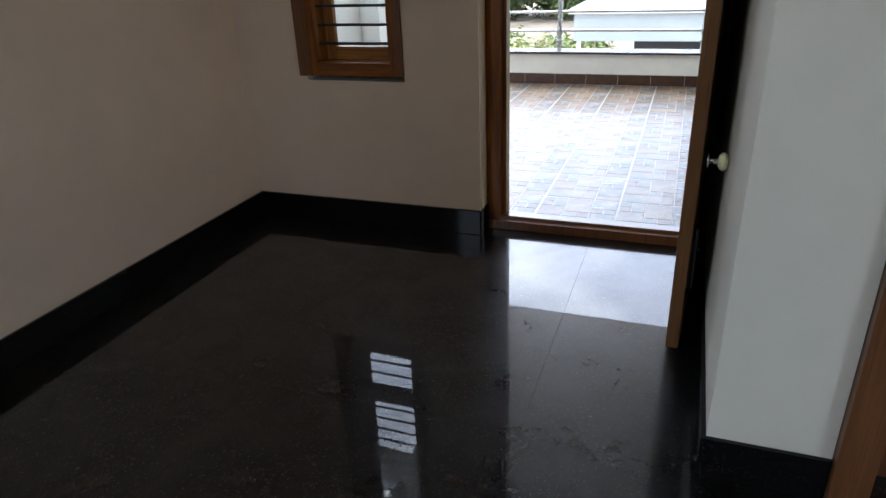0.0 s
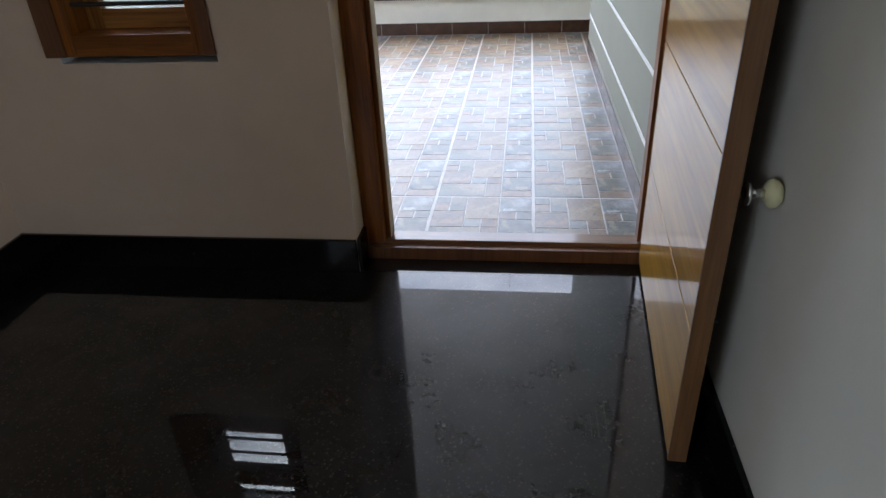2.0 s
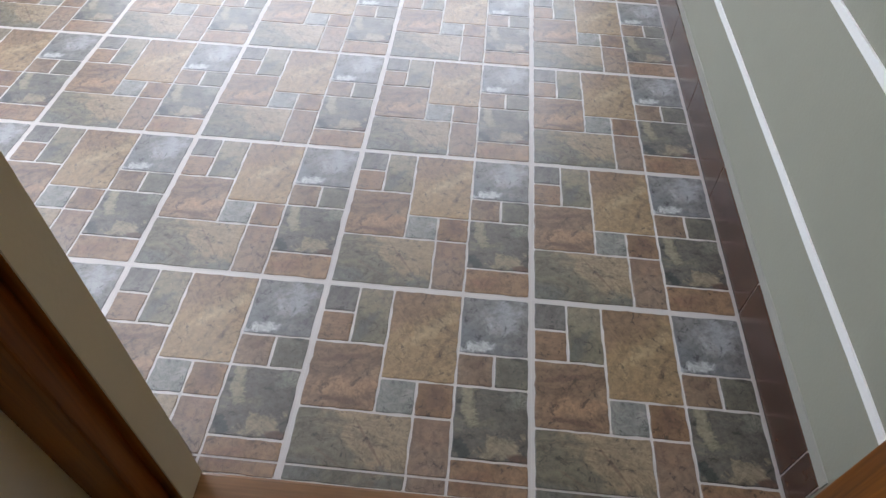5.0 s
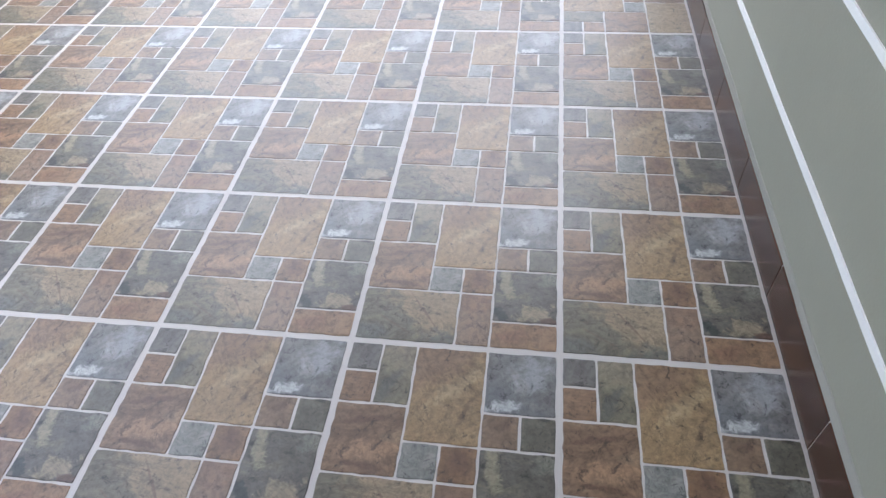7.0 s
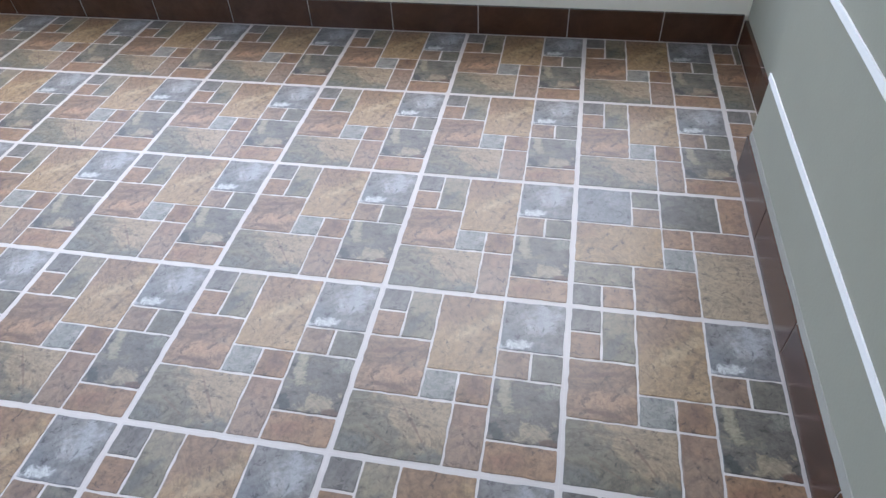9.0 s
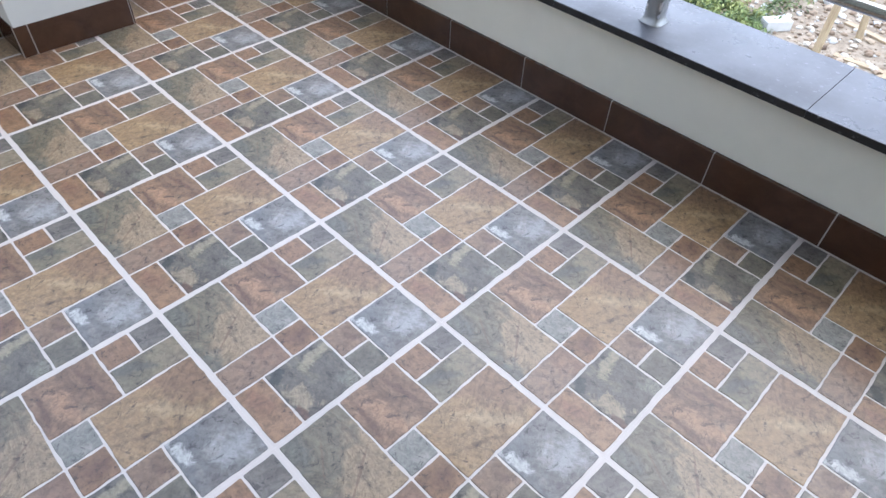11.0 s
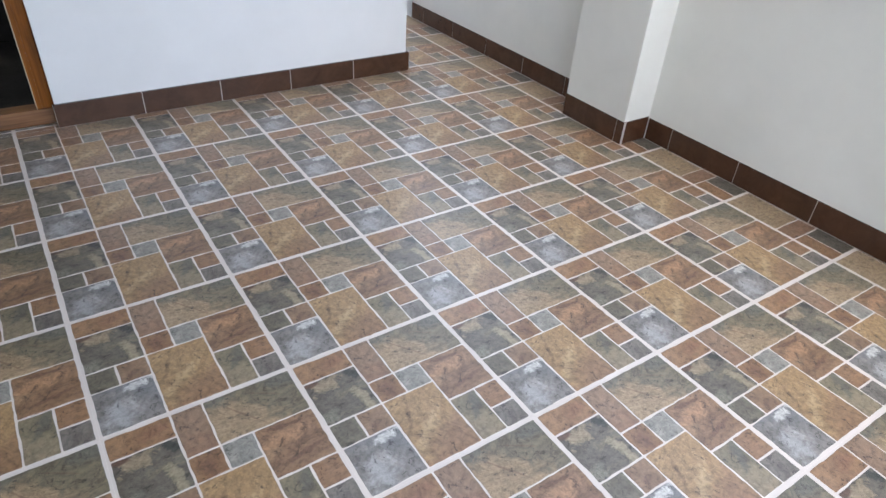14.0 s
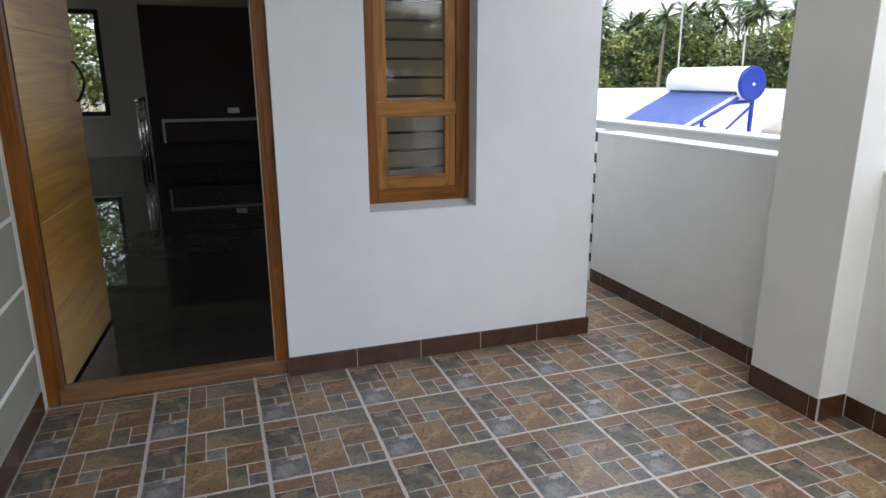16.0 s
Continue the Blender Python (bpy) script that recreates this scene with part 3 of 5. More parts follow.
pts = [(-LEAF_T - 0.002, -0.80, 1.16)] + [(-LEAF_T - 0.01 - 0.036 * math.sin(math.pi * k / 8), -0.80, 1.16 + 0.0225 * k) for k in range(9)] + [(-LEAF_T - 0.002, -0.80, 1.34)]
part("pull_handle", tube(bmesh.new(), pts, 0.007), mat("dark_bronze", (0.06, 0.045, 0.03), 0.35, 0.9), door_leaf, "curved dark bronze pull handle", True)
bm = boxes((0.001, 0.006, -0.825, -0.775, 0.20, 0.36))
rod(bm, (0.011, -0.80, 0.19), (0.011, -0.80, 0.40), 0.006)
rod(bm, (0.011, -0.80, 0.33), (0.026, -0.80, 0.33), 0.005)
part("tower_bolt", bm, M_BLACK, door_leaf, "black tower bolt")

# door stop between the open leaf and the wall
door_stop = tagged(empty("door_stop", -0.015, -0.965, 0.655), "steel door stop with a cream knob, still in plastic wrap", "door stop")
bm = rod(bmesh.new(), (-0.046, 0, 0), (-0.010, 0, 0), 0.0085, seg=16)
rod(bm, (-0.046, 0, 0), (-0.041, 0, 0), 0.021, seg=20)
part("stem", bm, M_STEEL, door_stop, "steel stem and flange", True)
M_WRAP = mat("cloudy_yellow_plastic_wrap", (0.66, 0.63, 0.38), 0.35)
bm = bmesh.new()
bmesh.ops.create_uvsphere(bm, u_segments=20, v_segments=12, radius=0.026, matrix=pose(-0.001, 0, 0) @ Matrix.Diagonal((0.6, 1, 1, 1)))
for v in bm.verts:
    v.co += Vector(noise.noise_vector(v.co * 90)) * 0.002
part("knob", bm, M_WRAP, door_stop, "cream rubber knob in yellowish film", True)

# ---- window in the door wall ----
# Grey put in for the sill's weaker light; the poles reuse it.
M_SILL = plaster("grey_shaded_sill_and_pole", (0.50, 0.50, 0.49), 0.8, 0.08)
window_1 = structure(empty("window_1", (WIN[0] + WIN[1]) / 2, -0.13, WIN[2]), "teak casement window with a transom and horizontal grille bars", "window")


def local(bm, ob):
    bmesh.ops.translate(bm, verts=bm.verts, vec=-ob.matrix_basis.translation)
    return bm


WX0, WX1, WZ0, WZ1 = WIN[0] + 0.001, WIN[1] - 0.001, WIN[2] + 0.021, WIN[3] - 0.002
for x0, x1 in ((WX0, WX0 + 0.062), (WX1 - 0.062, WX1)):
    part("frame_post", local(boxes((x0, x1, -0.206, -0.070, WZ0, WZ1), bev=0.003), window_1), M_TEAK, window_1)
part("frame_sill", local(boxes((WX0 + 0.0622, WX1 - 0.0622, -0.206, -0.070, WZ0, WZ0 + 0.062), bev=0.003), window_1), M_TEAK_H, window_1)
part("frame_head", local(boxes((WX0 + 0.0622, WX1 - 0.0622, -0.206, -0.070, WZ1 - 0.062, WZ1), bev=0.003), window_1), M_TEAK_H, window_1)
# inner casing laid over the plaster
part("casing", local(boxes((WX0 - 0.036, WX0, -0.214, INNER - 0.001, WZ0, WZ1 + 0.03), (WX0, WX0 + 0.03, -0.214, -0.2065, WZ0, WZ1), (WX1 - 0.03, WX1 + 0.002, -0.214, -0.2065, WZ0, WZ1)), window_1), M_TEAK_D, window_1, "dark teak inner casing")
part("transom", local(boxes((WX0 + 0.0622, WX1 - 0.0622, -0.150, -0.072, 1.116, 1.176), bev=0.003), window_1), M_SASH_H, window_1)
for z0, z1 in ((WZ0 + 0.0625, 1.1155), (1.1765, WZ1 - 0.0625)):
    low, high = (0.057, 0.008) if z1 < 1.2 else (0.008, 0.048)
    sash = part("sash", local(boxes((WX0 + 0.063, WX0 + 0.113, -0.108, -0.078, z0, z1), (WX1 - 0.113, WX1 - 0.063, -0.108, -0.078, z0, z1), bev=0.002), window_1), M_SASH, window_1)
    for a, b in ((z0, z0 + low), (z1 - high, z1)):
        part("rail", local(boxes((WX0 + 0.1132, WX1 - 0.1132, -0.107, -0.079, a, b), bev=0.002), window_1), M_SASH_H, sash)
    pane = part("pane", local(boxes((WX0 + 0.112, WX1 - 0.112, -0.096, -0.092, z0 + low - 0.002, z1 - high + 0.002)), window_1), M_GLASS, sash, "clear window glass")
    pane.visible_shadow = False
z = 0.872
while z < 2.02:
    if not 1.11 < z < 1.195:
        part("grille_bar", local(rod(bmesh.new(), (WX0 + 0.06, -0.165, z), (WX1 - 0.06, -0.165, z), 0.0065), window_1), M_BLACK, window_1, "black round grille bar")
    z += 0.0815
bm = boxes((WIN[0] + 0.001, WIN[1] - 0.001, -0.0695, FACE - 0.002, WIN[2] - 0.008, WIN[2] - 0.004))
for v in bm.verts:
    if v.co.z > WIN[2] - 0.006:
        v.co.z = WIN[2] + (0.022 if v.co.y < -0.03 else -0.004)
part("window_sill", local(bm, window_1), M_SILL, window_1, "white painted sloping sill, coloured grey for its weaker light")

# ---- hall: back window, second door, rail, panelled unit ----
window_2 = structure(empty("window_2", 1.21, -9.5, 0.68), "hall window in a black frame with greenery outside", "window")
part("window_frame", local(boxes((0.86, 0.93, -9.6, -9.485, 0.68, 2.35), (1.49, 1.56, -9.6, -9.485, 0.68, 2.35), (0.9302, 1.4898, -9.6, -9.485, 0.68, 0.75), (0.9302, 1.4898, -9.6, -9.485, 2.28, 2.35)), window_2), M_BLACK, window_2, "black painted window frame")
wp = part("pane", local(boxes((0.93, 1.49, -9.56, -9.555, 0.75, 2.28)), window_2), M_GLASS, window_2, "clear window glass")
wp.visible_shadow = False
part("window_sill", local(boxes((0.84, 1.58, -9.499, -9.44, 0.645, 0.678)), window_2), M_CAPWHITE, window_2, "white stone sill")

door_2 = structure(empty("door_2", 0.73, -1.43, 0), "dark teak door frame with a closed door off the hall", "door")
part("jamb", local(boxes((0.277, 0.36, -1.56, -1.36, 0.001, 2.03), bev=0.004), door_2), M_TEAK_D, door_2)
part("jamb", local(boxes((1.118, 1.198, -1.56, -1.36, 0.001, 2.03), bev=0.004), door_2), M_TEAK_D, door_2)
part("head", local(boxes((0.277, 1.198, -1.56, -1.36, 2.0302, 2.118), bev=0.004), door_2), M_TEAK_D, door_2)
part("leaf", local(boxes((0.361, 1.117, -1.42, -1.385, 0.008, 2.028)), door_2), M_TEAK_D, door_2, "dark teak flush door")

M_PANEL = wood("dark_wenge_laminate", (0.014, 0.007, 0.0055), (0.007, 0.004, 0.003), 0.45, 0.0)
wall_unit = tagged(empty("wall_unit", -1.0, -8.1, 0), "dark brown laminate wall panel unit with a pale-edged ledge", "wall unit")
part("back_panel", local(boxes((-2.19, 0.16, -9.49, -8.1, 0.001, 2.31), bev=0.004), wall_unit), M_PANEL, wall_unit)
part("ledge", local(boxes((-2.0, -0.02, -8.098, -7.86, 0.66, 0.69), bev=0.002), wall_unit), M_PANEL, wall_unit)
part("edge_strip", local(boxes((-2.0, -0.02, -7.8595, -7.853, 0.648, 0.692), (-0.055, -0.02, -7.8595, -7.853, 0.35, 0.6478)), wall_unit), mat("pale_laminate_edge", (0.30, 0.29, 0.275), 0.5), wall_unit, "pale laminate edging")
part("drawer_box", local(boxes((-2.0, -0.056, -8.0975, -7.88, 0.34, 0.659), bev=0.003), wall_unit), M_PANEL, wall_unit)
switch_plate = tagged(link("switch_plate", boxes((-1.14, -0.97, -8.098, -8.086, 0.755, 0.835), bev=0.003), mat("white_switch_plastic", (0.7, 0.7, 0.7), 0.4)), "white plastic switch plate on the dark panel", "switch")

hall_rail = tagged(empty("stair_rail", 0.2, -6.9, 0), "polished steel stair railing standing on the black floor", "railing")
posts = [(0.2, -6.9), (0.2, -7.4), (0.2, -7.95)]
for x, y in posts:
    part("post", local(rod(bmesh.new(), (x, y, 0.001), (x, y, 0.98), 0.021, seg=16), hall_rail), M_STEEL, hall_rail, "", True)
part("handrail", local(tube(bmesh.new(), [(0.2, -6.86, 0.99), (0.2, -7.45, 1.0), (0.2, -8.0, 1.0)], 0.026), hall_rail), M_STEEL, hall_rail, "", True)
for z in (0.18, 0.36, 0.54, 0.72, 0.86):
    part("rail", local(rod(bmesh.new(), (0.2, -6.9, z), (0.2, -7.95, z), 0.0095), hall_rail), M_STEEL, hall_rail, "", True)

# ---- front railing ----
M_WRAPCLEAR = mat("wrinkled_clear_film", (0.40, 0.40, 0.39), 0.22, 0.6)
n_, l_, b_ = nodes_of(M_WRAPCLEAR)
bump(M_WRAPCLEAR, noise_node(M_WRAPCLEAR, coords(M_WRAPCLEAR, (1, 1, 0.4)), 160, 5, 0.7), 0.7, 0.003)
coping = tagged(empty("coping", -1.5, 3.7, 0.276), "polished dark granite coping slabs on the low front parapet, tops coloured paler for sky sheen", "coping")
for x0, x1 in ((-3.09, -2.42), (-2.4195, -0.9155), (-0.915, 0.098)):
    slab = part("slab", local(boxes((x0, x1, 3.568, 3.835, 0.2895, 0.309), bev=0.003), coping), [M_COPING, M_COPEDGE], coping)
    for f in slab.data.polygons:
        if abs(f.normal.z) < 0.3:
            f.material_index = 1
front_rail = tagged(empty("balcony_railing", -1.35, 3.70, 0.309), "stainless steel railing, posts still wrapped in plastic film", "railing")
POST_Y = 3.668
for x in (-2.66, -1.35, -0.035):
    p = part("post", local(boxes((x - 0.02, x + 0.02, POST_Y - 0.02, POST_Y + 0.02, 0.3105, 1.03), bev=0.003), front_rail), M_STEEL, front_rail)
    bm = bmesh.new()
    prev = None
    for i in range(90):
        z = 0.311 + 0.70 * i / 89
        bulge = 0.0218 + 0.012 * math.exp(-((z - 0.405) / 0.006) ** 2) + 0.004 * math.exp(-((z - 0.392) / 0.012) ** 2) + 0.009 * math.exp(-((z - 0.312) / 0.006) ** 2) + 0.007 * math.exp(-((z - 0.50) / 0.03) ** 2)
        ring = []
        for j in range(16):
            a = 2 * math.pi * j / 16
            c, s = math.cos(a), math.sin(a)
            q = 1 / (abs(c) ** 5 + abs(s) ** 5) ** 0.2
            r = bulge * q + 0.0016 * noise.noise(Vector((x * 7 + c * 5, s * 5, z * 110))) + 0.001 * noise.noise(Vector((c * 14, s * 14, z * 260)))
            ring.append(bm.verts.new((x + r * c, POST_Y + r * s, z)))
        if prev:
            for j in range(16):
                bm.faces.new((prev[j], prev[(j + 1) % 16], ring[(j + 1) % 16], ring[j]))
        prev = ring
    film = part("film", local(bm, front_rail), M_WRAPCLEAR, p, "crumpled clear plastic film", True)
for z in (0.497, 0.668, 0.84):
    part("rail", local(rod(bmesh.new(), (-3.05, POST_Y, z), (0.09, POST_Y, z), 0.0125, seg=16), front_rail), M_STEEL, front_rail, "", True)
part("handrail", local(rod(bmesh.new(), (-3.05, POST_Y, 1.05), (0.09, POST_Y, 1.05), 0.025, seg=20), front_rail), M_STEEL, front_rail, "", True)

# cut drain pipe in the corner behind the front column
drain = tagged(link("drain_pipe", rod(bmesh.new(), (SIDE + 0.036, 3.025, 0.085), (SIDE + 0.030, 3.04, 0.33), 0.036, 0.033, seg=16), plaster("cement_smeared_pipe", (0.40, 0.38, 0.35), 0.8, 0.2), smooth=True), "cement-smeared pipe stub plastered into the parapet corner", "pipe")

# striped post beyond the end of the side parapet
striped = tagged(empty("striped_post", -3.07, -0.99, 0), "white post with black painted bands beyond the parapet", "post")
part("post", local(boxes((-3.13, -2.99, -1.05, -0.95, -0.15, 0.95)), striped), M_CAPWHITE, striped)
for k in range(7):
    z = 0.04 + 0.135 * k
    bm = boxes((-3.132, -2.988, -1.052, -0.948, z, z + 0.062))
    for v in bm.verts:
        v.co.z += 0.05 if v.co.x > -3.06 else 0.0
    part("band", local(bm, striped), M_BLACK, striped, "black painted band")

# ---- neighbouring roof terrace ----
M_ROOFWHITE = plaster("white_roof_paint", (0.72, 0.735, 0.76), 0.8, 0.06)
roof = structure(link("neighbour_roof", boxes((-14.0, -3.28, -13.0, 6.0, -3.2, 0.25)), M_ROOFWHITE), "white painted flat roof of the neighbouring house", "building")
part("parapet", boxes((-3.44, -3.28, -13.0, 6.0, 0.2505, 0.975)), M_PARAPET, roof, "pale grey parapet wall")
part("parapet_top", boxes((-3.45, -3.27, -13.0, 6.0, 0.9755, 0.99), bev=0.003), M_CAPWHITE, roof, "white parapet top")
part("parapet", boxes((-14.0, -13.8, -13.0, 6.0, 0.2505, 0.98), (-13.8, -3.46, -13.0, -12.8, 0.2505, 0.98)), M_ROOFWHITE, roof, "white far parapet")

M_CEMENT = plaster("bare_cement_render", (0.36, 0.36, 0.34), 0.85, 0.2)
block = tagged(empty("cement_house", -15.5, -2, -3.2), "bare cement rendered house with a louvred opening", "house")
part("wall", local(wall_with_holes("y", -14.6, -14.2, -8.2, 4.0, -3.2, 5.2, [(-7.0, -6.3, 1.05, 3.6)]), block), M_CEMENT, block)
# Solid block coloured black to stand for the unlit room behind the slats.
part("side_wall", local(boxes((-19.0, -14.602, -8.2, 4.0, -3.2, 5.2)), block), M_BLACK, block, "solid block coloured black for the unlit interior")
part("roof_slab", local(boxes((-19.2, -13.9, -8.5, 4.3, 5.2, 5.35)), block), M_CEMENT, block)
M_COURSE = plaster("course_joint_cement", (0.27, 0.27, 0.255), 0.9, 0.2)
for k in range(22):
    z = 0.4 + 0.21 * k
    part("joint", local(boxes((-14.2005, -14.196, -6.28, 3.9, z, z + 0.014)), block), M_COURSE, block, "grey mortar course")
louvre = part("louvre", local(boxes((-14.25, -14.19, -7.0, -6.97, 1.05, 3.6), (-14.25, -14.19, -6.33, -6.3, 1.05, 3.6)), block), M_CEMENT, block, "cement louvre frame")
for k in range(22):
    z = 1.09 + 0.114 * k
    part("slat", local(boxes((-14.27, -14.2, -6.97, -6.33, z, z + 0.022)), block), mat("pale_slat", (0.22, 0.15, 0.11), 0.6) if k == 0 else bpy.data.materials["pale_slat"], louvre)

M_BLUE = mat("blue_enamel", (0.005, 0.032, 0.28), 0.3, coat=0.3)
M_TANK = mat("white_enamel", (0.84, 0.85, 0.87), 0.25, coat=0.3)
M_TUBE = mat("blue_coated_glass_tube", (0.07, 0.13, 0.40), 0.25, 0.0, coat=0.4)
solar = tagged(empty("solar_water_heater", -7.06, -4.6, 0.25), "solar water heater with white tank and blue glass tubes", "water heater")
TZ, TX = 1.29, -7.06
bm = rod(bmesh.new(), (TX, -5.20, TZ), (TX, -3.76, TZ), 0.225, seg=40)
part("tank", local(bm, solar), M_TANK, solar, "white enamelled tank", True)
for y0, y1 in ((-5.26, -5.2005), (-3.7595, -3.70)):
    bm = rod(bmesh.new(), (TX, y0, TZ), (TX, y1, TZ), 0.232, 0.232, seg=40)
    es = [e for e in bm.edges if len(e.link_faces) == 2 and any(len(f.verts) > 4 for f in e.link_faces)]
    bmesh.ops.bevel(bm, geom=es, offset=0.018, segments=3, affect="EDGES")
    cap = part("end_cap", local(bm, solar), M_BLUE if y1 > -4 else M_TANK, solar, "blue end cap" if y1 > -4 else "white end cap")
part("badge", local(rod(bmesh.new(), (TX, -3.699, TZ - 0.01), (TX, -3.695, TZ - 0.01), 0.022, seg=20), solar), M_TANK, cap, "pale oval badge")
for k in range(20):
    y = -5.15 + 0.0695 * k
    part("glass_tube", local(rod(bmesh.new(), (TX + 0.16, y, TZ - 0.12), (TX + 1.55, y, TZ - 0.80), 0.0135, seg=10), solar), M_TUBE, solar, "", True)
    part("seal", local(rod(bmesh.new(), (TX + 0.15, y, TZ - 0.115), (TX + 0.185, y, TZ - 0.133), 0.034, seg=10), solar), M_BLACK, solar, "black rubber seal")
for y in (-5.22, -3.80):
    for a, b, r in (((TX - 0.10, y, TZ - 0.2), (TX - 0.10, y, 0.255), 0.030), ((TX + 0.15, y, TZ - 0.20), (TX + 1.6, y, TZ - 0.90), 0.026), ((TX + 0.72, y, TZ - 0.49), (TX + 0.72, y, 0.255), 0.026),
                    ((TX - 0.10, y, TZ - 0.30), (TX + 0.72, y, 0.35), 0.018), ((TX - 0.10, y, 0.35), (TX + 0.72, y, TZ - 0.55), 0.018), ((TX + 0.72, y, 0.55), (TX + 1.35, y, 0.40), 0.018), ((TX - 0.10, y, TZ - 0.24), (TX + 0.25, y, TZ - 0.26), 0.026)):
        part("strut", local(rod(bmesh.new(), a, b, r, seg=8), solar), M_BLUE, solar)
part("manifold", local(rod(bmesh.new(), (TX + 1.57, -5.22, TZ - 0.82), (TX + 1.57, -3.80, TZ - 0.82), 0.03, seg=8), solar), M_BLUE, solar)

solar.matrix_basis = solar.matrix_basis @ Matrix.Scale(0.91, 4)

M_DISH = mat("pale_grey_painted_steel", (0.60, 0.63, 0.68), 0.5)
dish = tagged(empty("satellite_dish", -3.84, 1.17, 0.25), "pale grey satellite dish with dark lettering on a steel foot", "satellite dish")
AIM = Vector((0.80, 0.52, 0.12)).normalized()
dm = Matrix.Translation((-3.75, 1.195, 1.37)) @ AIM.to_track_quat("Z", "Y").to_matrix().to_4x4()
bm = bmesh.new()
rings = []
for i in range(9):
    r = 0.36 * i / 8
    rings.append([bm.verts.new(dm @ Vector((r * math.cos(a), r * 1.06 * math.sin(a), 0.55 * r * r - 0.06))) for a in [2 * math.pi * j / 40 for j in range(40)]] if i else [bm.verts.new(dm @ Vector((0, 0, -0.06)))])
for j in range(40):
    bm.faces.new((rings[0][0], rings[1][j], rings[1][(j + 1) % 40]))
    for a, b in zip(rings[1:], rings[2:]):
        bm.faces.new((a[j], b[j], b[(j + 1) % 40], a[(j + 1) % 40]))
geo = bmesh.ops.solidify(bm, geom=bm.faces[:], thickness=0.004)
reflector = part("reflector", local(bm, dish), M_DISH, dish, "", True)
bm = bmesh.new()
for x0, x1, y0, y1 in ((-0.16, -0.09, 0.03, 0.10), (-0.08, -0.01, 0.03, 0.10), (0.0, 0.07, 0.03, 0.10), (-0.165, 0.12, -0.035, 0.018)):
    r = bmesh.ops.create_grid(bm, x_segments=6, y_segments=2, size=1.0)
    for v in r["verts"]:
        u, w = (x0 + x1) / 2 + v.co.x * (x1 - x0) / 2, (y0 + y1) / 2 + v.co.y * (y1 - y0) / 2
        v.co = dm @ Vector((u, w, 0.55 * (u * u + (w / 1.06) ** 2) - 0.06 + 0.006))
part("lettering", local(bm, dish), M_BLACK, reflector, "dark bars of lettering")
bm = rod(bmesh.new(), (-3.90, 1.17, 0.251), (-3.90, 1.17, 1.36), 0.025)
rod(bm, (-3.90, 1.17, 1.34), tuple(dm @ Vector((0, 0, -0.062))), 0.018)
rod(bm, (-3.90, 1.17, 0.2505), (-3.90, 1.17, 0.258), 0.10)
part("foot", local(bm, dish), M_STEEL, dish, "galvanised steel foot")

timber = tagged(empty("timber_stack", -4.3, 0.4, 0.25), "stack of rough brown shuttering boards on the roof", "timber")
M_ROUGHWOOD = wood("weathered_boards", (0.14, 0.085, 0.048), (0.07, 0.04, 0.022), 0.8, 0.0, axis=1)
for k in range(14):
    w = random.uniform(-0.05, 0.05)
    part("board", local(boxes((-4.75 + w, -4.40 + w, -0.5 + w * 3, 1.9 + w * 2, 0.252 + 0.046 * k, 0.296 + 0.046 * k)), timber), M_ROUGHWOOD, timber)
M_SACK = plaster("dusty_woven_sack", (0.52, 0.49, 0.44), 0.8, 0.16)
for (x, y, s) in ((-4.9, -0.35, 0.16), (-5.2, -0.2, 0.12), (-8.1, -4.05, 0.3), (-7.75, -3.62, 0.24), (-4.1, -1.3, 0.2), (-4.6, -1.0, 0.24), (-4.3, -6.4, 0.16)):
    bm = bmesh.new()
    bmesh.ops.create_icosphere(bm, subdivisions=3, radius=1.0)
    for v in bm.verts:
        v.co *= 1 + 0.35 * noise.noise(v.co * 1.7 + Vector((x, y, 0)))
        v.co = Vector((v.co.x * s * 1.3, v.co.y * s, max(v.co.z, -0.7) * s + 0.7 * s))
    sack = tagged(link("cement_sack", bm, M_SACK, smooth=True), "crumpled white cement sack lying on the roof", "sack", "sacks on the roof")
    sack.matrix_basis = pose(x, y, 0.25 if s < 0.2 else 0.25)
for x, y, h in ((-13.9, -13.75, 7.8), (-14.05, -11.35, 4.6)):
    pole = tagged(link("pole", rod(bmesh.new(), (x, y, -3.2), (x + 0.1, y, h - 3.2 + 1.0), 0.03, 0.022), M_SILL), "thin pale pole behind the neighbouring roof", "pole")
for z, y1 in ((4.4, -6), (4.15, -8), (3.9, -10)):
    cable = tagged(link("cable", tube(bmesh.new(), [(-26 + 3.25 * k, y1 - 8 + k * 0.4, z + 1.2 - 0.02 * k * (8 - k)) for k in range(9)], 0.012, 6), M_BLACK), "thin black overhead cable", "cable", "overhead cables")

# ---- outdoors ----
M_GROUND = mat("rubble_ground", (0.32, 0.27, 0.21), 0.9)
n_, l_, b_ = nodes_of(M_GROUND)
v_ = coords(M_GROUND)
g1 = noise_node(M_GROUND, v_, 0.35, 6, 0.6)
g2 = noise_node(M_GROUND, v_, 9, 6, 0.7)
c_ = ramp(M_GROUND, g1, [(0.38, (0.22, 0.16, 0.10)), (0.5, (0.30, 0.235, 0.16)), (0.62, (0.39, 0.33, 0.255))])
c_ = blend(M_GROUND, 0.5, c_, ramp(M_GROUND, g2, [(0.35, (0.14, 0.11, 0.08)), (0.6, (0.46, 0.40, 0.32))]))
l_.new(c_, b_.inputs["Base Color"])
bump(M_GROUND, blend(M_GROUND, 0.5, g2, noise_node(M_GROUND, v_, 40, 6, 0.7)), 0.8, 0.02)
GZ = -3.2
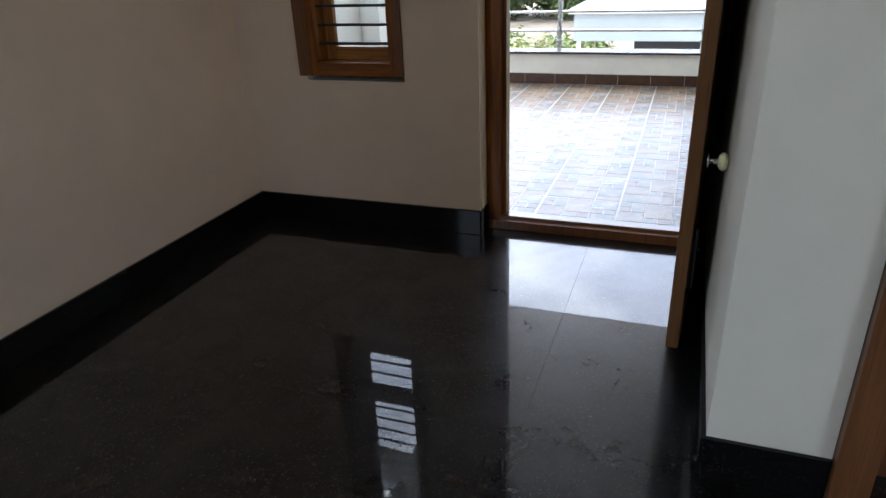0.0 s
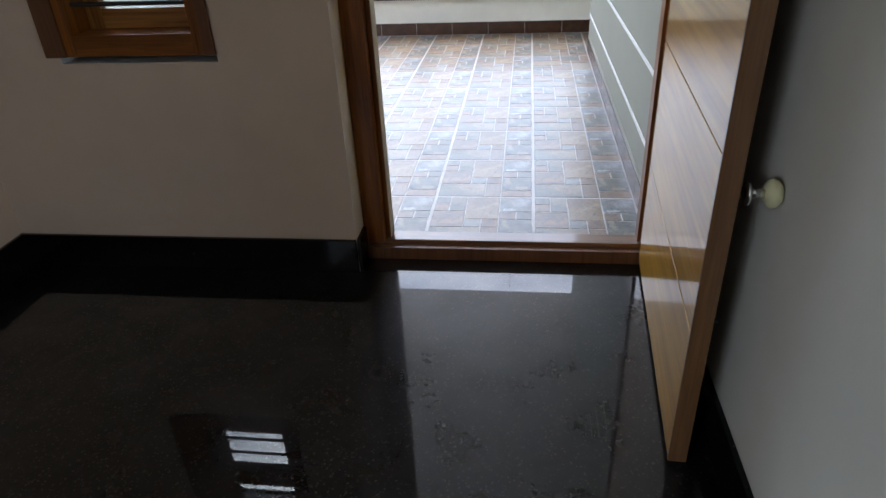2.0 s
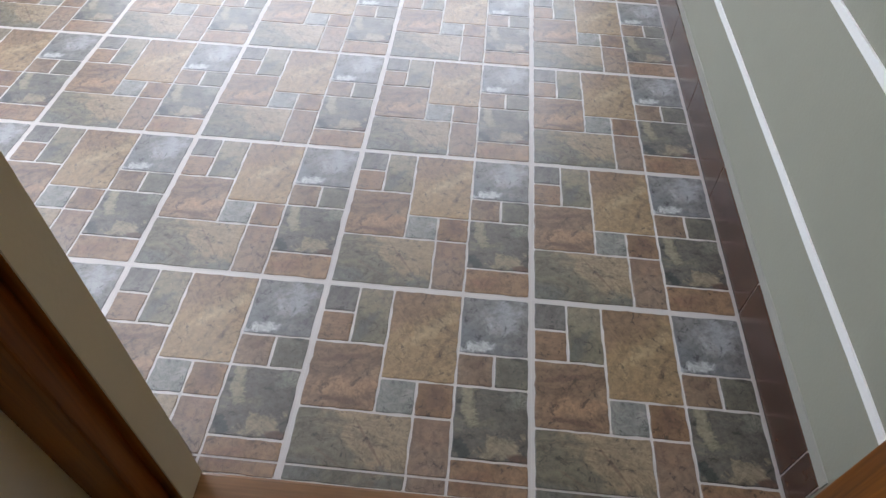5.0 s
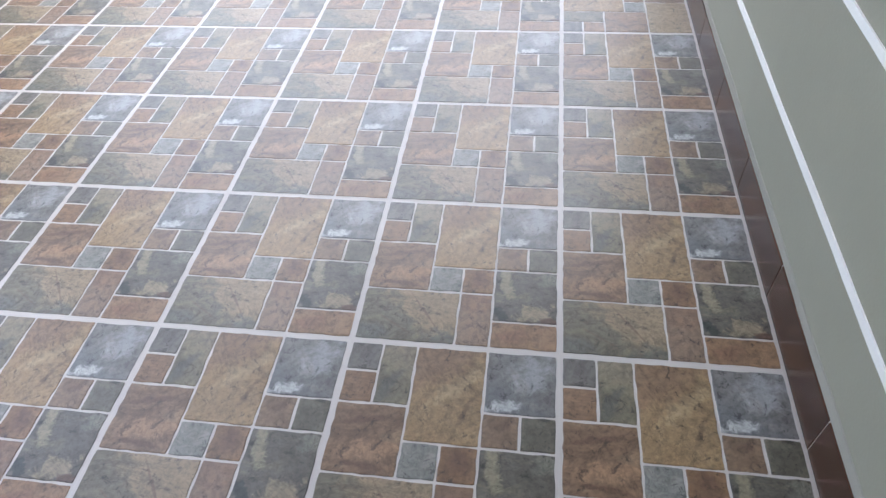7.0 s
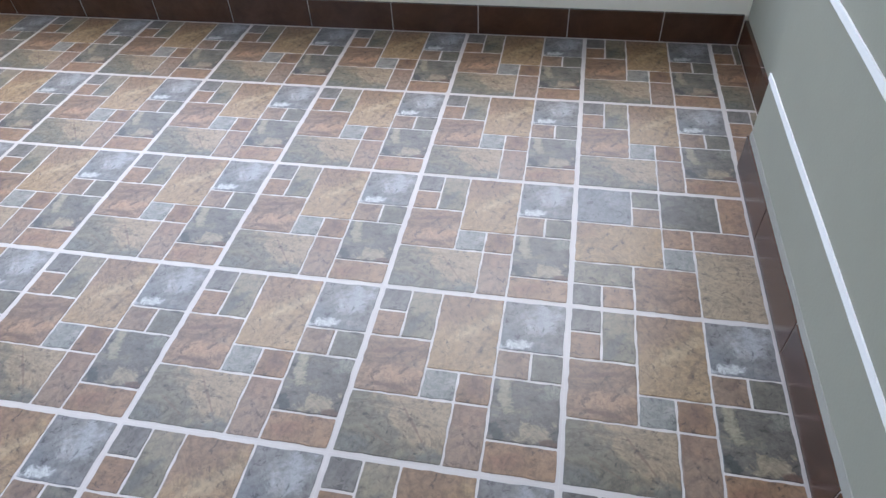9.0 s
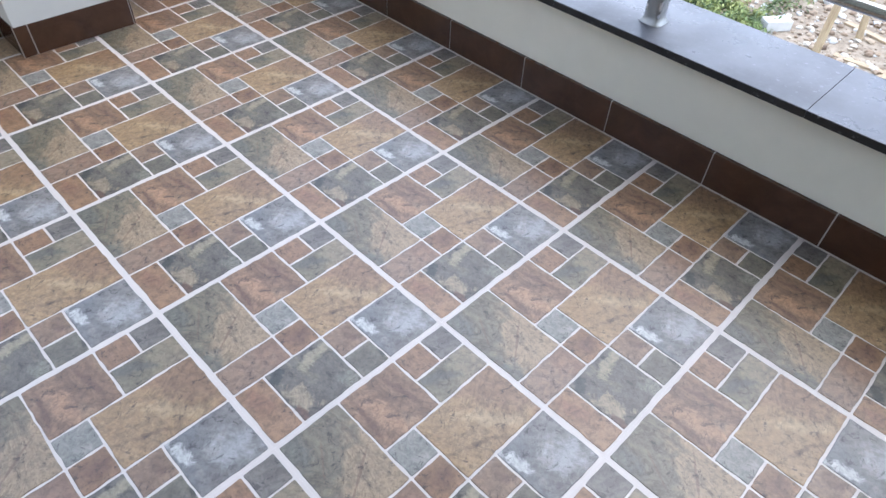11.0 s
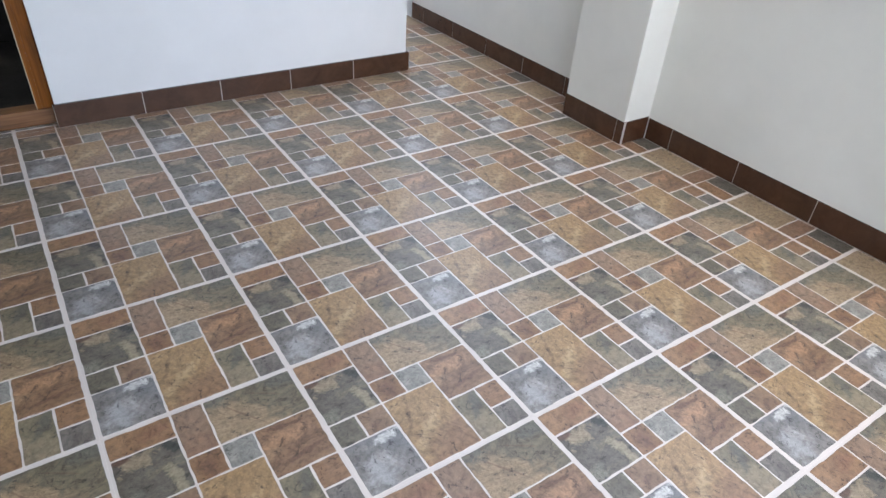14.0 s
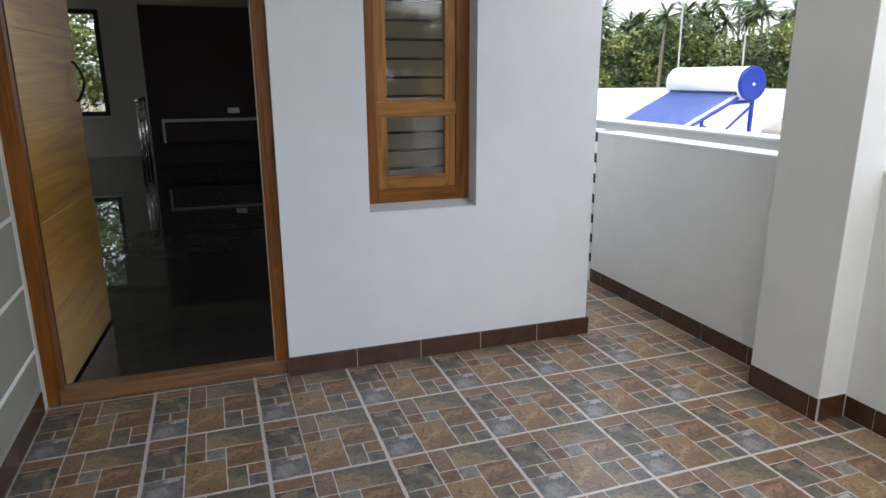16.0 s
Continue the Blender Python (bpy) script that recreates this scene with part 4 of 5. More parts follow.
ground = structure(link("ground", boxes((-400, 400, -400, 400, GZ - 0.5, GZ)), M_GROUND), "dry earth and building rubble below the house", "ground")
M_SHELL = plaster("house_base_render", (0.6, 0.6, 0.58), 0.8, 0.08)
house_base = structure(link("house_base", boxes((-3.1, 3.5, -9.75, 3.8, GZ, -0.152)), M_SHELL), "rendered storey below the terrace", "wall")

M_BLDG = plaster("grey_painted_house", (0.40, 0.44, 0.45), 0.8, 0.06)
house = tagged(empty("house", -1.0, 20, GZ), "low grey house with a white roof edge and open carport", "house")
part("fascia", local(boxes((-3.55, 9, 18.0, 18.2, -1.42, -0.62)), house), M_BLDG, house, "grey painted fascia")
part("roof", local(boxes((-3.7, 9.2, 17.8, 27, -0.615, -0.5)), house), M_ROOFWHITE, house, "white painted roof edge")
part("upper_wall", local(boxes((-3.2, 9, 21.0, 26.5, -0.4995, 1.2)), house), M_ROOFWHITE, house, "white painted upper wall")
# Back wall coloured dark to stand for the shade of the open carport.
part("wall", local(boxes((-1.9, 9, 20.2, 26, GZ, -0.62)), house), plaster("carport_shade_tone", (0.07, 0.075, 0.08), 0.8, 0.1), house, "carport back wall coloured dark for shade")
for x in (-3.45, 0.45, 4.5):
    part("column", local(boxes((x, x + 0.12, 18.02, 18.14, GZ, -1.4205)), house), M_ROOFWHITE, house, "thin white column")
yellow = tagged(empty("yellow_house", -17, 34, GZ), "small yellow painted house among the palms", "house")
part("wall", local(boxes((-21, -14, 32, 40, GZ, 2.6)), yellow), plaster("yellow_paint", (0.55, 0.42, 0.16), 0.8, 0.06), yellow)
part("roof", local(boxes((-21.4, -13.6, 31.6, 40.4, 2.6, 2.8)), yellow), M_CEMENT, yellow)
for x in (-20, -17.9, -15.8):
    part("window", local(boxes((x, x + 1.0, 31.97, 32.0, 0.3, 1.6)), yellow), M_BLACK, yellow, "dark window")


def scatter_stones(name, x0, x1, y0, y1, count, size, material, label, seed):
    """Loose stones, joined, lying on the ground."""
    rnd = random.Random(seed)
    base = bmesh.new()
    bmesh.ops.create_icosphere(base, subdivisions=1, radius=1.0)
    base.verts.index_update()
    vs = [v.co.copy() for v in base.verts]
    fs = [[v.index for v in f.verts] for f in base.faces]
    base.free()
    verts, faces = [], []
    for _ in range(count):
        x, y, s = rnd.uniform(x0, x1), rnd.uniform(y0, y1), size * (0.35 + 2.2 * rnd.random() ** 3)
        m = Euler((rnd.uniform(0, 6), rnd.uniform(0, 6), rnd.uniform(0, 6))).to_matrix()
        o = len(verts)
        for v in vs:
            w = m @ (v * s * rnd.uniform(0.7, 1.2))
            w.z *= 0.6
            verts.append((x + w.x, y + w.y, GZ + s * 0.3 + w.z))
        faces += [[i + o for i in f] for f in fs]
    me = bpy.data.meshes.new(name)
    me.from_pydata(verts, [], faces)
    me.materials.append(material)
    ob = new(name, me)
    return tagged(ob, label, "stones", kind="stuff")


M_PALESTONE = plaster("pale_gravel", (0.66, 0.65, 0.62), 0.9, 0.15)
M_BROWNSTONE = mat("brown_rubble", (0.33, 0.24, 0.16), 0.9)
n_, l_, b_ = nodes_of(M_BROWNSTONE)
gi = n_.new("ShaderNodeNewGeometry")
l_.new(ramp(M_BROWNSTONE, gi.outputs["Random Per Island"], [(0.0, (0.13, 0.09, 0.06)), (0.35, (0.30, 0.22, 0.15)), (0.7, (0.40, 0.32, 0.23)), (1.0, (0.58, 0.54, 0.47))]), b_.inputs["Base Color"])
scatter_stones("gravel", -4.7, -0.7, 10.1, 11.55, 4200, 0.036, M_PALESTONE, "band of loose pale gravel on the ground", 5)
scatter_stones("rubble", -6, 3, 10.6, 15.0, 6500, 0.026, M_BROWNSTONE, "brown building rubble scattered over the ground", 6)
scatter_stones("pebbles", -6, 3, 11.2, 13.5, 500, 0.03, M_PALESTONE, "pale chips of stone among the rubble", 8)
scatter_stones("broken_blocks", -7, 4, 11.8, 18, 60, 0.06, M_PALESTONE, "broken pale blocks lying on the rubble", 7)

M_LEAF = mat("leaf_green", (0.07, 0.12, 0.03), 0.6)
M_LEAFD = mat("dark_leaf_green", (0.035, 0.065, 0.022), 0.6)
M_LEAFY = mat("yellow_leaf_green", (0.14, 0.17, 0.045), 0.6)
for m_, ca, cb in ((M_LEAF, (0.09, 0.145, 0.04), (0.24, 0.30, 0.10)), (M_LEAFD, (0.05, 0.085, 0.033), (0.15, 0.20, 0.085)), (M_LEAFY, (0.17, 0.21, 0.055), (0.36, 0.38, 0.13))):
    n_, l_, b_ = nodes_of(m_)
    gi = n_.new("ShaderNodeNewGeometry")
    l_.new(ramp(m_, gi.outputs["Random Per Island"], [(0, ca), (1, cb)]), b_.inputs["Base Color"])
M_BARK = wood("grey_palm_bark", (0.25, 0.21, 0.17), (0.13, 0.105, 0.08), 0.9, 0.0)


def leaf_mass(name, spots, per, leaf, mats, label, category, seed, kind="stuff"):
    """Clumps of small leaves round the given spots (x, y, z, radius)."""
    rnd = random.Random(seed)
    verts, faces, mi = [], [], []
    for (x, y, z, r) in spots:
        k = rnd.randrange(len(mats))
        for _ in range(per):
            d = Vector((rnd.gauss(0, 1), rnd.gauss(0, 1), rnd.gauss(0, 1))).normalized() * r * rnd.uniform(0.45, 1.05)
            c = Vector((x, y, z)) + Vector((d.x, d.y, d.z * 0.8))
            s = leaf * rnd.uniform(0.6, 1.5)
            m = Euler((rnd.uniform(-0.9, 0.9), rnd.uniform(-0.9, 0.9), rnd.uniform(0, 6.28))).to_matrix()
            o = len(verts)
            for p in ((-s, 0, 0), (0, -s * 0.45, s * 0.12), (s, 0, -s * 0.15), (0, s * 0.45, s * 0.12)):
                verts.append(tuple(c + m @ Vector(p)))
            faces.append((o, o + 1, o + 2, o + 3))
            mi.append(k)
    me = bpy.data.meshes.new(name)
    me.from_pydata(verts, [], faces)
    for m in mats:
        me.materials.append(m)
    me.polygons.foreach_set("material_index", mi)
    ob = new(name, me)
    return tagged(ob, label, category, kind=kind)


def belt(x0, y0, x1, y1, depth, count, low, high, rad, seed):
    rnd = random.Random(seed)
    out = []
    for _ in range(count):
        t = rnd.random()
        w = rnd.uniform(-depth, depth)
        L = math.hypot(x1 - x0, y1 - y0)
        nx, ny = -(y1 - y0) / L, (x1 - x0) / L
        top = low + (high - low) * (0.82 + 0.18 * math.sin(t * 31 + seed) * math.sin(t * 13.1))
        out.append((x0 + (x1 - x0) * t + nx * w, y0 + (y1 - y0) * t + ny * w, rnd.uniform(low, top), rad * rnd.uniform(0.6, 1.4)))
    return out


ALLG = [M_LEAF, M_LEAFD, M_LEAFY, M_LEAFD]
leaf_mass("woods_side", belt(-74, -8, -12, -78, 5, 1500, -3.0, 5.9, 1.5, 3), 260, 0.19, ALLG, "dense green scrub and trees behind the roofs", "woods", 11)
leaf_mass("woods_front", belt(-40, 40, 34, 52, 3, 900, -3.0, 9.0, 1.5, 4), 90, 0.28, ALLG, "green scrub and trees beyond the houses", "woods", 12)
leaf_mass("woods_back", belt(-6, -15, 9, -15, 1.4, 750, -3.0, 7.0, 0.6, 5), 200, 0.075, [M_LEAF, M_LEAFY, M_LEAFY, M_LEAFY], "light green bushes behind the hall window", "bushes", 13)
leaf_mass("weeds", [(random.uniform(-9.0, -3.6), random.uniform(11.7, 14.5), GZ + 0.05, random.uniform(0.15, 0.38)) for _ in range(150)] + [(random.uniform(-5.3, -3.6), random.uniform(11.5, 12.2), GZ + 0.04, random.uniform(0.08, 0.2)) for _ in range(70)] + [(random.uniform(-9.0, -5.5), random.uniform(9.4, 11.4), GZ + 0.05, random.uniform(0.15, 0.34)) for _ in range(80)], 110, 0.03, [M_LEAF, M_LEAFD, M_LEAFY], "low green weeds growing on the rubble", "weeds", 14)
leaf_mass("scrub", [(random.uniform(-14, -3.8), random.uniform(19, 30), GZ + 0.2, random.uniform(0.5, 1.2)) for _ in range(80)], 90, 0.14, [M_LEAF, M_LEAFY], "low yellow-green scrub in front of the houses", "scrub", 15)


def palm(height, seed):
    rnd = random.Random(seed)
    top = Vector((rnd.uniform(-0.5, 0.5), rnd.uniform(-0.5, 0.5), height))
    ob = tagged(empty("palm_tree"), "tall coconut palm with a drooping feathered crown", "palm tree", "coconut palms behind the roofs")
    bm = bmesh.new()
    pts = [Vector((top.x * (k / 8) ** 2, top.y * (k / 8) ** 2, height * k / 8)) for k in range(9)]
    for k in range(8):
        rod(bm, pts[k], pts[k + 1] + Vector((0, 0, 0.02)), 0.19 - 0.011 * k, 0.19 - 0.011 * (k + 1), seg=9)
    part("trunk", bm, M_BARK, ob, "grey ringed palm trunk")
    verts, faces = [], []
    for f in range(28):
        az = 2 * math.pi * f / 28 * 3.4 + rnd.uniform(-0.2, 0.2)
        lift = rnd.uniform(-0.45, 1.35)
        length = rnd.uniform(1.35, 2.0)
        p = top.copy()
        el = lift
        n = 16
        for k in range(n):
            d = Vector((math.cos(az) * math.cos(el), math.sin(az) * math.cos(el), math.sin(el)))
            side = Vector((-math.sin(az), math.cos(az), 0))
            q = p + d * length / n
            w = 0.24 * math.sin(math.pi * min(1, (k + 1.2) / (n + 1))) ** 0.6
            for s in (1, -1):
                for h in (0.1, 0.6):
                    a = p.lerp(q, h)
                    tip = a + side * s * w + d * w * 0.45 - Vector((0, 0, w * rnd.uniform(0.35, 0.8)))
                    o = len(verts)
                    verts += [tuple(a), tuple(a + d * 0.075), tuple(tip)]
                    faces.append((o, o + 1, o + 2))
            o = len(verts)
            verts += [tuple(p - side * 0.025), tuple(p + side * 0.025), tuple(q)]
            faces.append((o, o + 1, o + 2))
            p, el = q, el - 0.065
    me = bpy.data.meshes.new("crown")
    me.from_pydata(verts, [], faces)
    me.materials.append(M_LEAFD)
    crown = new("crown", me)
    crown.parent = ob
    return ob


palms = [palm(10.4, 1), palm(11.5, 2), palm(9.8, 3)]
rp = random.Random(21)
spots = []
for k in range(140):
    t = (k + rp.uniform(0.1, 0.9)) / 140
    spots.append((-76 + 62 * t + rp.uniform(-5, 5), -8 - 70 * t + rp.uniform(-5, 5)))
for k in range(14):
    t = (k + rp.uniform(0.1, 0.9)) / 14
    spots.append((-40 + 72 * t, 52 + 12 * t + rp.uniform(-3, 3)))
for k, (x, y) in enumerate(spots):
    m = pose(x, y, GZ - rp.uniform(0.0, 2.4), 0, 0, rp.uniform(0, 360))
    if k < 3:
        palms[k].matrix_basis = m
    else:
        copy_thing(palms[k % 3], m)

for a, b, r in (((-2.73, 11.6, GZ), (-2.74, 11.62, GZ + 1.9), 0.055), ((-2.5, 12.6, GZ), (-2.9, 13.0, GZ + 2.1), 0.05), ((-0.03, 11.96, GZ), (0.5, 12.3, GZ + 1.4), 0.04), ((0.69, 11.95, GZ), (0.72, 11.97, GZ + 1.9), 0.06), ((-4.5, 10.88, GZ), (-4.51, 10.88, GZ + 1.5), 0.03), ((-1.2, 13.4, GZ), (-0.9, 13.3, GZ + 1.8), 0.06), ((-1.7, 13.0, GZ), (-1.65, 13.2, GZ + 2.0), 0.05)):
    tagged(link("wooden_prop", rod(bmesh.new(), a, b, r, r * 0.85, seg=8), wood("pale_pole", (0.46, 0.36, 0.22), (0.27, 0.19, 0.11), 0.8, 0.0) if "pale_pole" not in bpy.data.materials else bpy.data.materials["pale_pole"]), "rough pale timber prop standing in the rubble", "prop", "timber props")

plant = tagged(empty("broadleaf_plant", -6.95, 10.95, GZ), "low plant with broad dark green leaves among weeds", "plant")
rb = random.Random(31)
for k in range(18):
    az, long, wide, rise = k * 2.4 + rb.uniform(-0.3, 0.3), rb.uniform(0.3, 0.5), rb.uniform(0.07, 0.11), rb.uniform(0.15, 0.45)
    bm = bmesh.new()
    rows = []
    for i in range(9):
        u = i / 8
        w = wide * math.sin(math.pi * min(1, u * 0.94 + 0.05)) ** 0.8
        d, z = 0.05 + long * u, 0.06 + rise * math.sin(u * 2.2)
        rows.append([bm.verts.new((d * math.cos(az) - q * w * math.sin(az), d * math.sin(az) + q * w * math.cos(az), z + abs(q) * w * 0.35)) for q in (-1, 0, 1)])
    for a, b in zip(rows, rows[1:]):
        for j in range(2):
            bm.faces.new((a[j], a[j + 1], b[j + 1], b[j]))
    bmesh.ops.solidify(bm, geom=bm.faces[:], thickness=0.003)
    part("leaf", bm, M_LEAF, plant, "", True)
packet = tagged(empty("litter_packet", -6.75, 12.05, GZ), "crumpled white and blue plastic packet lying in weeds", "litter")
for tint, dx, seed in ((M_TANK, -0.1, 1), (M_BLUE, 0.14, 2)):
    bm = bmesh.new()
    bmesh.ops.create_icosphere(bm, subdivisions=3, radius=1.0)
    for v in bm.verts:
        v.co *= 1 + 0.45 * noise.noise(v.co * 2.3 + Vector((seed * 5, 0, 0)))
        v.co = Vector((dx + v.co.x * 0.15, v.co.y * 0.17, max(0.0, 0.1 + v.co.z * 0.11)))
    part("wrapper", bm, tint, packet, "white wrapper" if seed == 1 else "blue wrapper")

M_PLANK = wood("pale_rubble_plank", (0.50, 0.40, 0.27), (0.26, 0.18, 0.11), 0.8, 0.0, axis=0)
for x, y, turn, long in ((-1.76, 11.9, 2, 1.6), (0.4, 11.7, -30, 1.2), (-1.7, 12.2, 70, 1.3), (1.3, 12.6, 25, 1.6), (-2.4, 12.9, -15, 0.9)):
    plank = tagged(link("loose_plank", boxes((-long / 2, long / 2, -0.055, 0.055, 0.0, 0.03), bev=0.004), M_PLANK), "pale sawn plank lying on the brown rubble", "plank", "planks on the rubble")
    plank.matrix_basis = pose(x, y, GZ + 0.001, 0, 0, turn)
for x, y, turn in ((0.1, 12.5, 20), (-0.9, 12.9, -35), (-3.48, 11.98, 57), (1.6, 11.6, 50)):
    bm = boxes((-0.2, 0.2, -0.1, 0.1, 0.0, 0.15), bev=0.012)
    for v in bm.verts:
        v.co += Vector(noise.noise_vector(v.co * 9 + Vector((x, y, 0)))) * 0.012
    tagged(link("concrete_block", bm, M_PALESTONE), "chipped pale concrete block lying on the rubble", "block", "blocks on the rubble").matrix_basis = pose(x, y, GZ + 0.002, 0, 0, turn)
M_WIRE = mat("rusty_binding_wire", (0.20, 0.09, 0.045), 0.7, 0.4)
for x, y, r in ((-1.17, 12.34, 0.15), (-0.64, 12.14, 0.14), (-0.25, 12.2, 0.16)):
    pts = [(r * (1 + 0.1 * math.sin(k * 1.7)) * math.cos(k * 0.42), r * math.sin(k * 0.42), 0.012 + 0.0008 * k) for k in range(46)]
    tagged(link("wire_coil", tube(bmesh.new(), pts, 0.006, 5), M_WIRE), "coil of rusty binding wire lying on the earth", "wire coil", "coils of wire").matrix_basis = pose(x, y, GZ + 0.002)

# ---- skirtings: granite inside ----
def granite_skirt(x0, x1, y0, y1):
    return boxes((x0, x1, y0, y1, 0.001, 0.122), bev=0.002)


for parent, r in ((wall_left, (LEFT_IN + 0.0005, LEFT_IN + 0.014, -9.49, INNER - 0.0005)), (wall_facade, (LEFT_IN + 0.0145, -0.986, INNER - 0.014, INNER - 0.0005)),
                  (wall_right, (-0.014, -0.0005, -1.5305, INNER - 0.0005)), (wall_right, (-0.014, 0.274, -1.5445, -1.531))):
    part("skirting", granite_skirt(*r), M_GSKIRT, parent, "polished black granite skirting")
part("skirting", boxes((-0.9845, -0.973, -0.2, -0.107, 0.001, 0.122)), M_GSKIRT, wall_facade, "polished black granite skirting")

# ---- granite slabs of the room floor ----
xs = [LEFT_IN, -1.35, -0.478, 0.0]
ys = [-9.5, -7.6, -5.6, -3.7, -1.53, INNER]
for i, (x0, x1) in enumerate(zip(xs, xs[1:])):
    for y0, y1 in zip(ys, ys[1:]):
        part("slab", boxes((x0 + 0.0004, x1 - 0.0004, y0 + 0.0004, y1 - 0.0004, -0.0195, 0.0)), M_FLOOR, floor_room)
for x0, x1 in ((0.0, 1.1), (1.1, 2.2), (2.2, 3.3)):
    for y0, y1 in zip(ys[:-1], ys[1:-1]):
        part("slab", boxes((x0 + 0.0004, x1 - 0.0004, y0 + 0.0004, y1 - 0.0004, -0.0195, 0.0)), M_FLOOR, floor_room)
part("slab", boxes((-0.984, -0.001, INNER + 0.0004, -0.1045, -0.0195, 0.0)), M_FLOOR, floor_room)

# ---- brown skirting tiles outside ----
SK_MESH = {}


def skirt_piece(length, parent, m, height):
    """One glazed skirting tile, 12 mm thick, lying along x from 0, its face towards -y."""
    key = (round(length, 3), height)
    if key not in SK_MESH:
        bm = boxes((0.0016, length - 0.0016, 0.0, 0.012, 0.0012, height), bev=0.0010)
        me = bpy.data.meshes.new("skirting_tile")
        bm.to_mesh(me)
        bm.free()
        me.materials.append(M_SKIRT)
        SK_MESH[key] = me
    ob = new("skirting_tile", SK_MESH[key])
    ob.parent = parent
    ob.matrix_basis = m
    return ob


M_JOINT = plaster("skirting_joint", (0.45, 0.40, 0.36), 0.8, 0.1)


def skirt_run(parent, p, q, first=0.303, pitch=0.303, height=0.088):
    """Skirting tiles from p to q (x, y), the face to the right of the way from p to q."""
    p, q = Vector((*p, 0)), Vector((*q, 0))
    d = q - p
    ang = math.degrees(math.atan2(d.y, d.x))
    at, total, nxt = 0.0, d.length, first
    bm = bmesh.new()
    box(bm, 0, total, 0.0016, 0.0121, -0.001, height - 0.0005)
    bed = part("mortar_bed", bm, M_JOINT, parent, "pale joint mortar")
    bed.matrix_basis = pose(p.x, p.y, 0, 0, 0, ang)
    while at < total - 1e-4:
        end = min(nxt, total)
        if end - at > 0.004:
            s = p + d.normalized() * at
            skirt_piece(end - at, parent, pose(s.x, s.y, 0, 0, 0, ang), height)
        at, nxt = end, end + pitch


skirt_run(wall_front, (-2.94, FRONT - 0.0065), (0.087, FRONT - 0.0065), 0.055, 0.303, 0.098)
skirt_run(wall_facade, (-0.945, 0.035), (-2.458, 0.035), 0.308)
skirt_run(wall_siding, (-0.0005, 2.93), (-0.0005, 0.035), 0.28, 0.32, 0.096)
skirt_run(wall_siding, (0.087, 3.59), (0.087, 2.934), 0.3)
skirt_run(wall_siding, (0.087, 2.933), (0.0117, 2.933), 0.3)
skirt_run(wall_left, (-2.4575, 0.022), (-2.4575, -1.3), 0.2)
skirt_run(wall_side, (-2.938, -0.735), (-2.938, 0.764), 0.13)
skirt_run(wall_side, (-2.938, 1.106), (-2.938, 2.584), 0.12)
skirt_run(wall_side, (-2.938, 2.936), (-2.938, 3.597), 0.22)
for col, x, y0, y1 in ((column_house, -2.795, 0.765, 1.105), (column_front, -2.76, 2.585, 2.935)):
    skirt_run(col, (x, y0 + 0.0002), (x, y1 - 0.0002), 0.04 if col is column_front else 0.3, 0.303, 0.094)
    skirt_run(col, (-2.9375, y0), (x - 0.0122, y0), 0.3, 0.303, 0.094)
    skirt_run(col, (x - 0.0122, y1), (-2.9375, y1), 0.3, 0.303, 0.094)

# ---- patterned terrace tiles ----
CELL, GROUT, GROOVE = 0.4, 0.0125, 0.0044
TILE_MESH = {}


def field_outline(c0, c1, r0, r1, seed):
    """The uneven outline of one field inside a tile, anticlockwise, with the tile's corner at the origin."""
    rnd = random.Random(seed)
    s = CELL / 6
    x0 = c0 * s + (GROUT / 2 if c0 == 0 else GROOVE / 2)
    x1 = c1 * s - (GROUT / 2 if c1 == 6 else GROOVE / 2)
    y1 = CELL - r0 * s - (GROUT / 2 if r0 == 0 else GROOVE / 2)
    y0 = CELL - r1 * s + (GROUT / 2 if r1 == 6 else GROOVE / 2)
    corner = 0.0016
    out = []
    sides = [((x0, y0), (x1, y0)), ((x1, y0), (x1, y1)), ((x1, y1), (x0, y1)), ((x0, y1), (x0, y0))]
    for (ax, ay), (bx, by) in sides:
        L = math.hypot(bx - ax, by - ay)
        ux, uy = (bx - ax) / L, (by - ay) / L
        n = max(2, int(L / 0.016))
        for k in range(n + 1):
            t = corner + (L - 2 * corner) * k / n
            w = rnd.uniform(-0.0013, 0.0013) if 0 < k < n else 0.0
            out.append((ax + ux * t - uy * w, ay + uy * t + ux * w))
    return out


def clip(poly, lim):
    """Cut an outline to the rectangle x0, x1, y0, y1."""
    for axis, sign, bound in ((0, 1, lim[0]), (0, -1, lim[1]), (1, 1, lim[2]), (1, -1, lim[3])):
        res = []
        for a, b in zip(poly, poly[1:] + poly[:1]):
            da, db = (a[axis] - bound) * sign, (b[axis] - bound) * sign
            if da >= 0:
                res.append(a)
            if (da >= 0) != (db >= 0):
                t = da / (da - db)
                res.append((a[0] + (b[0] - a[0]) * t, a[1] + (b[1] - a[1]) * t))
        poly = res
        if len(poly) < 3:
            return []
    return poly


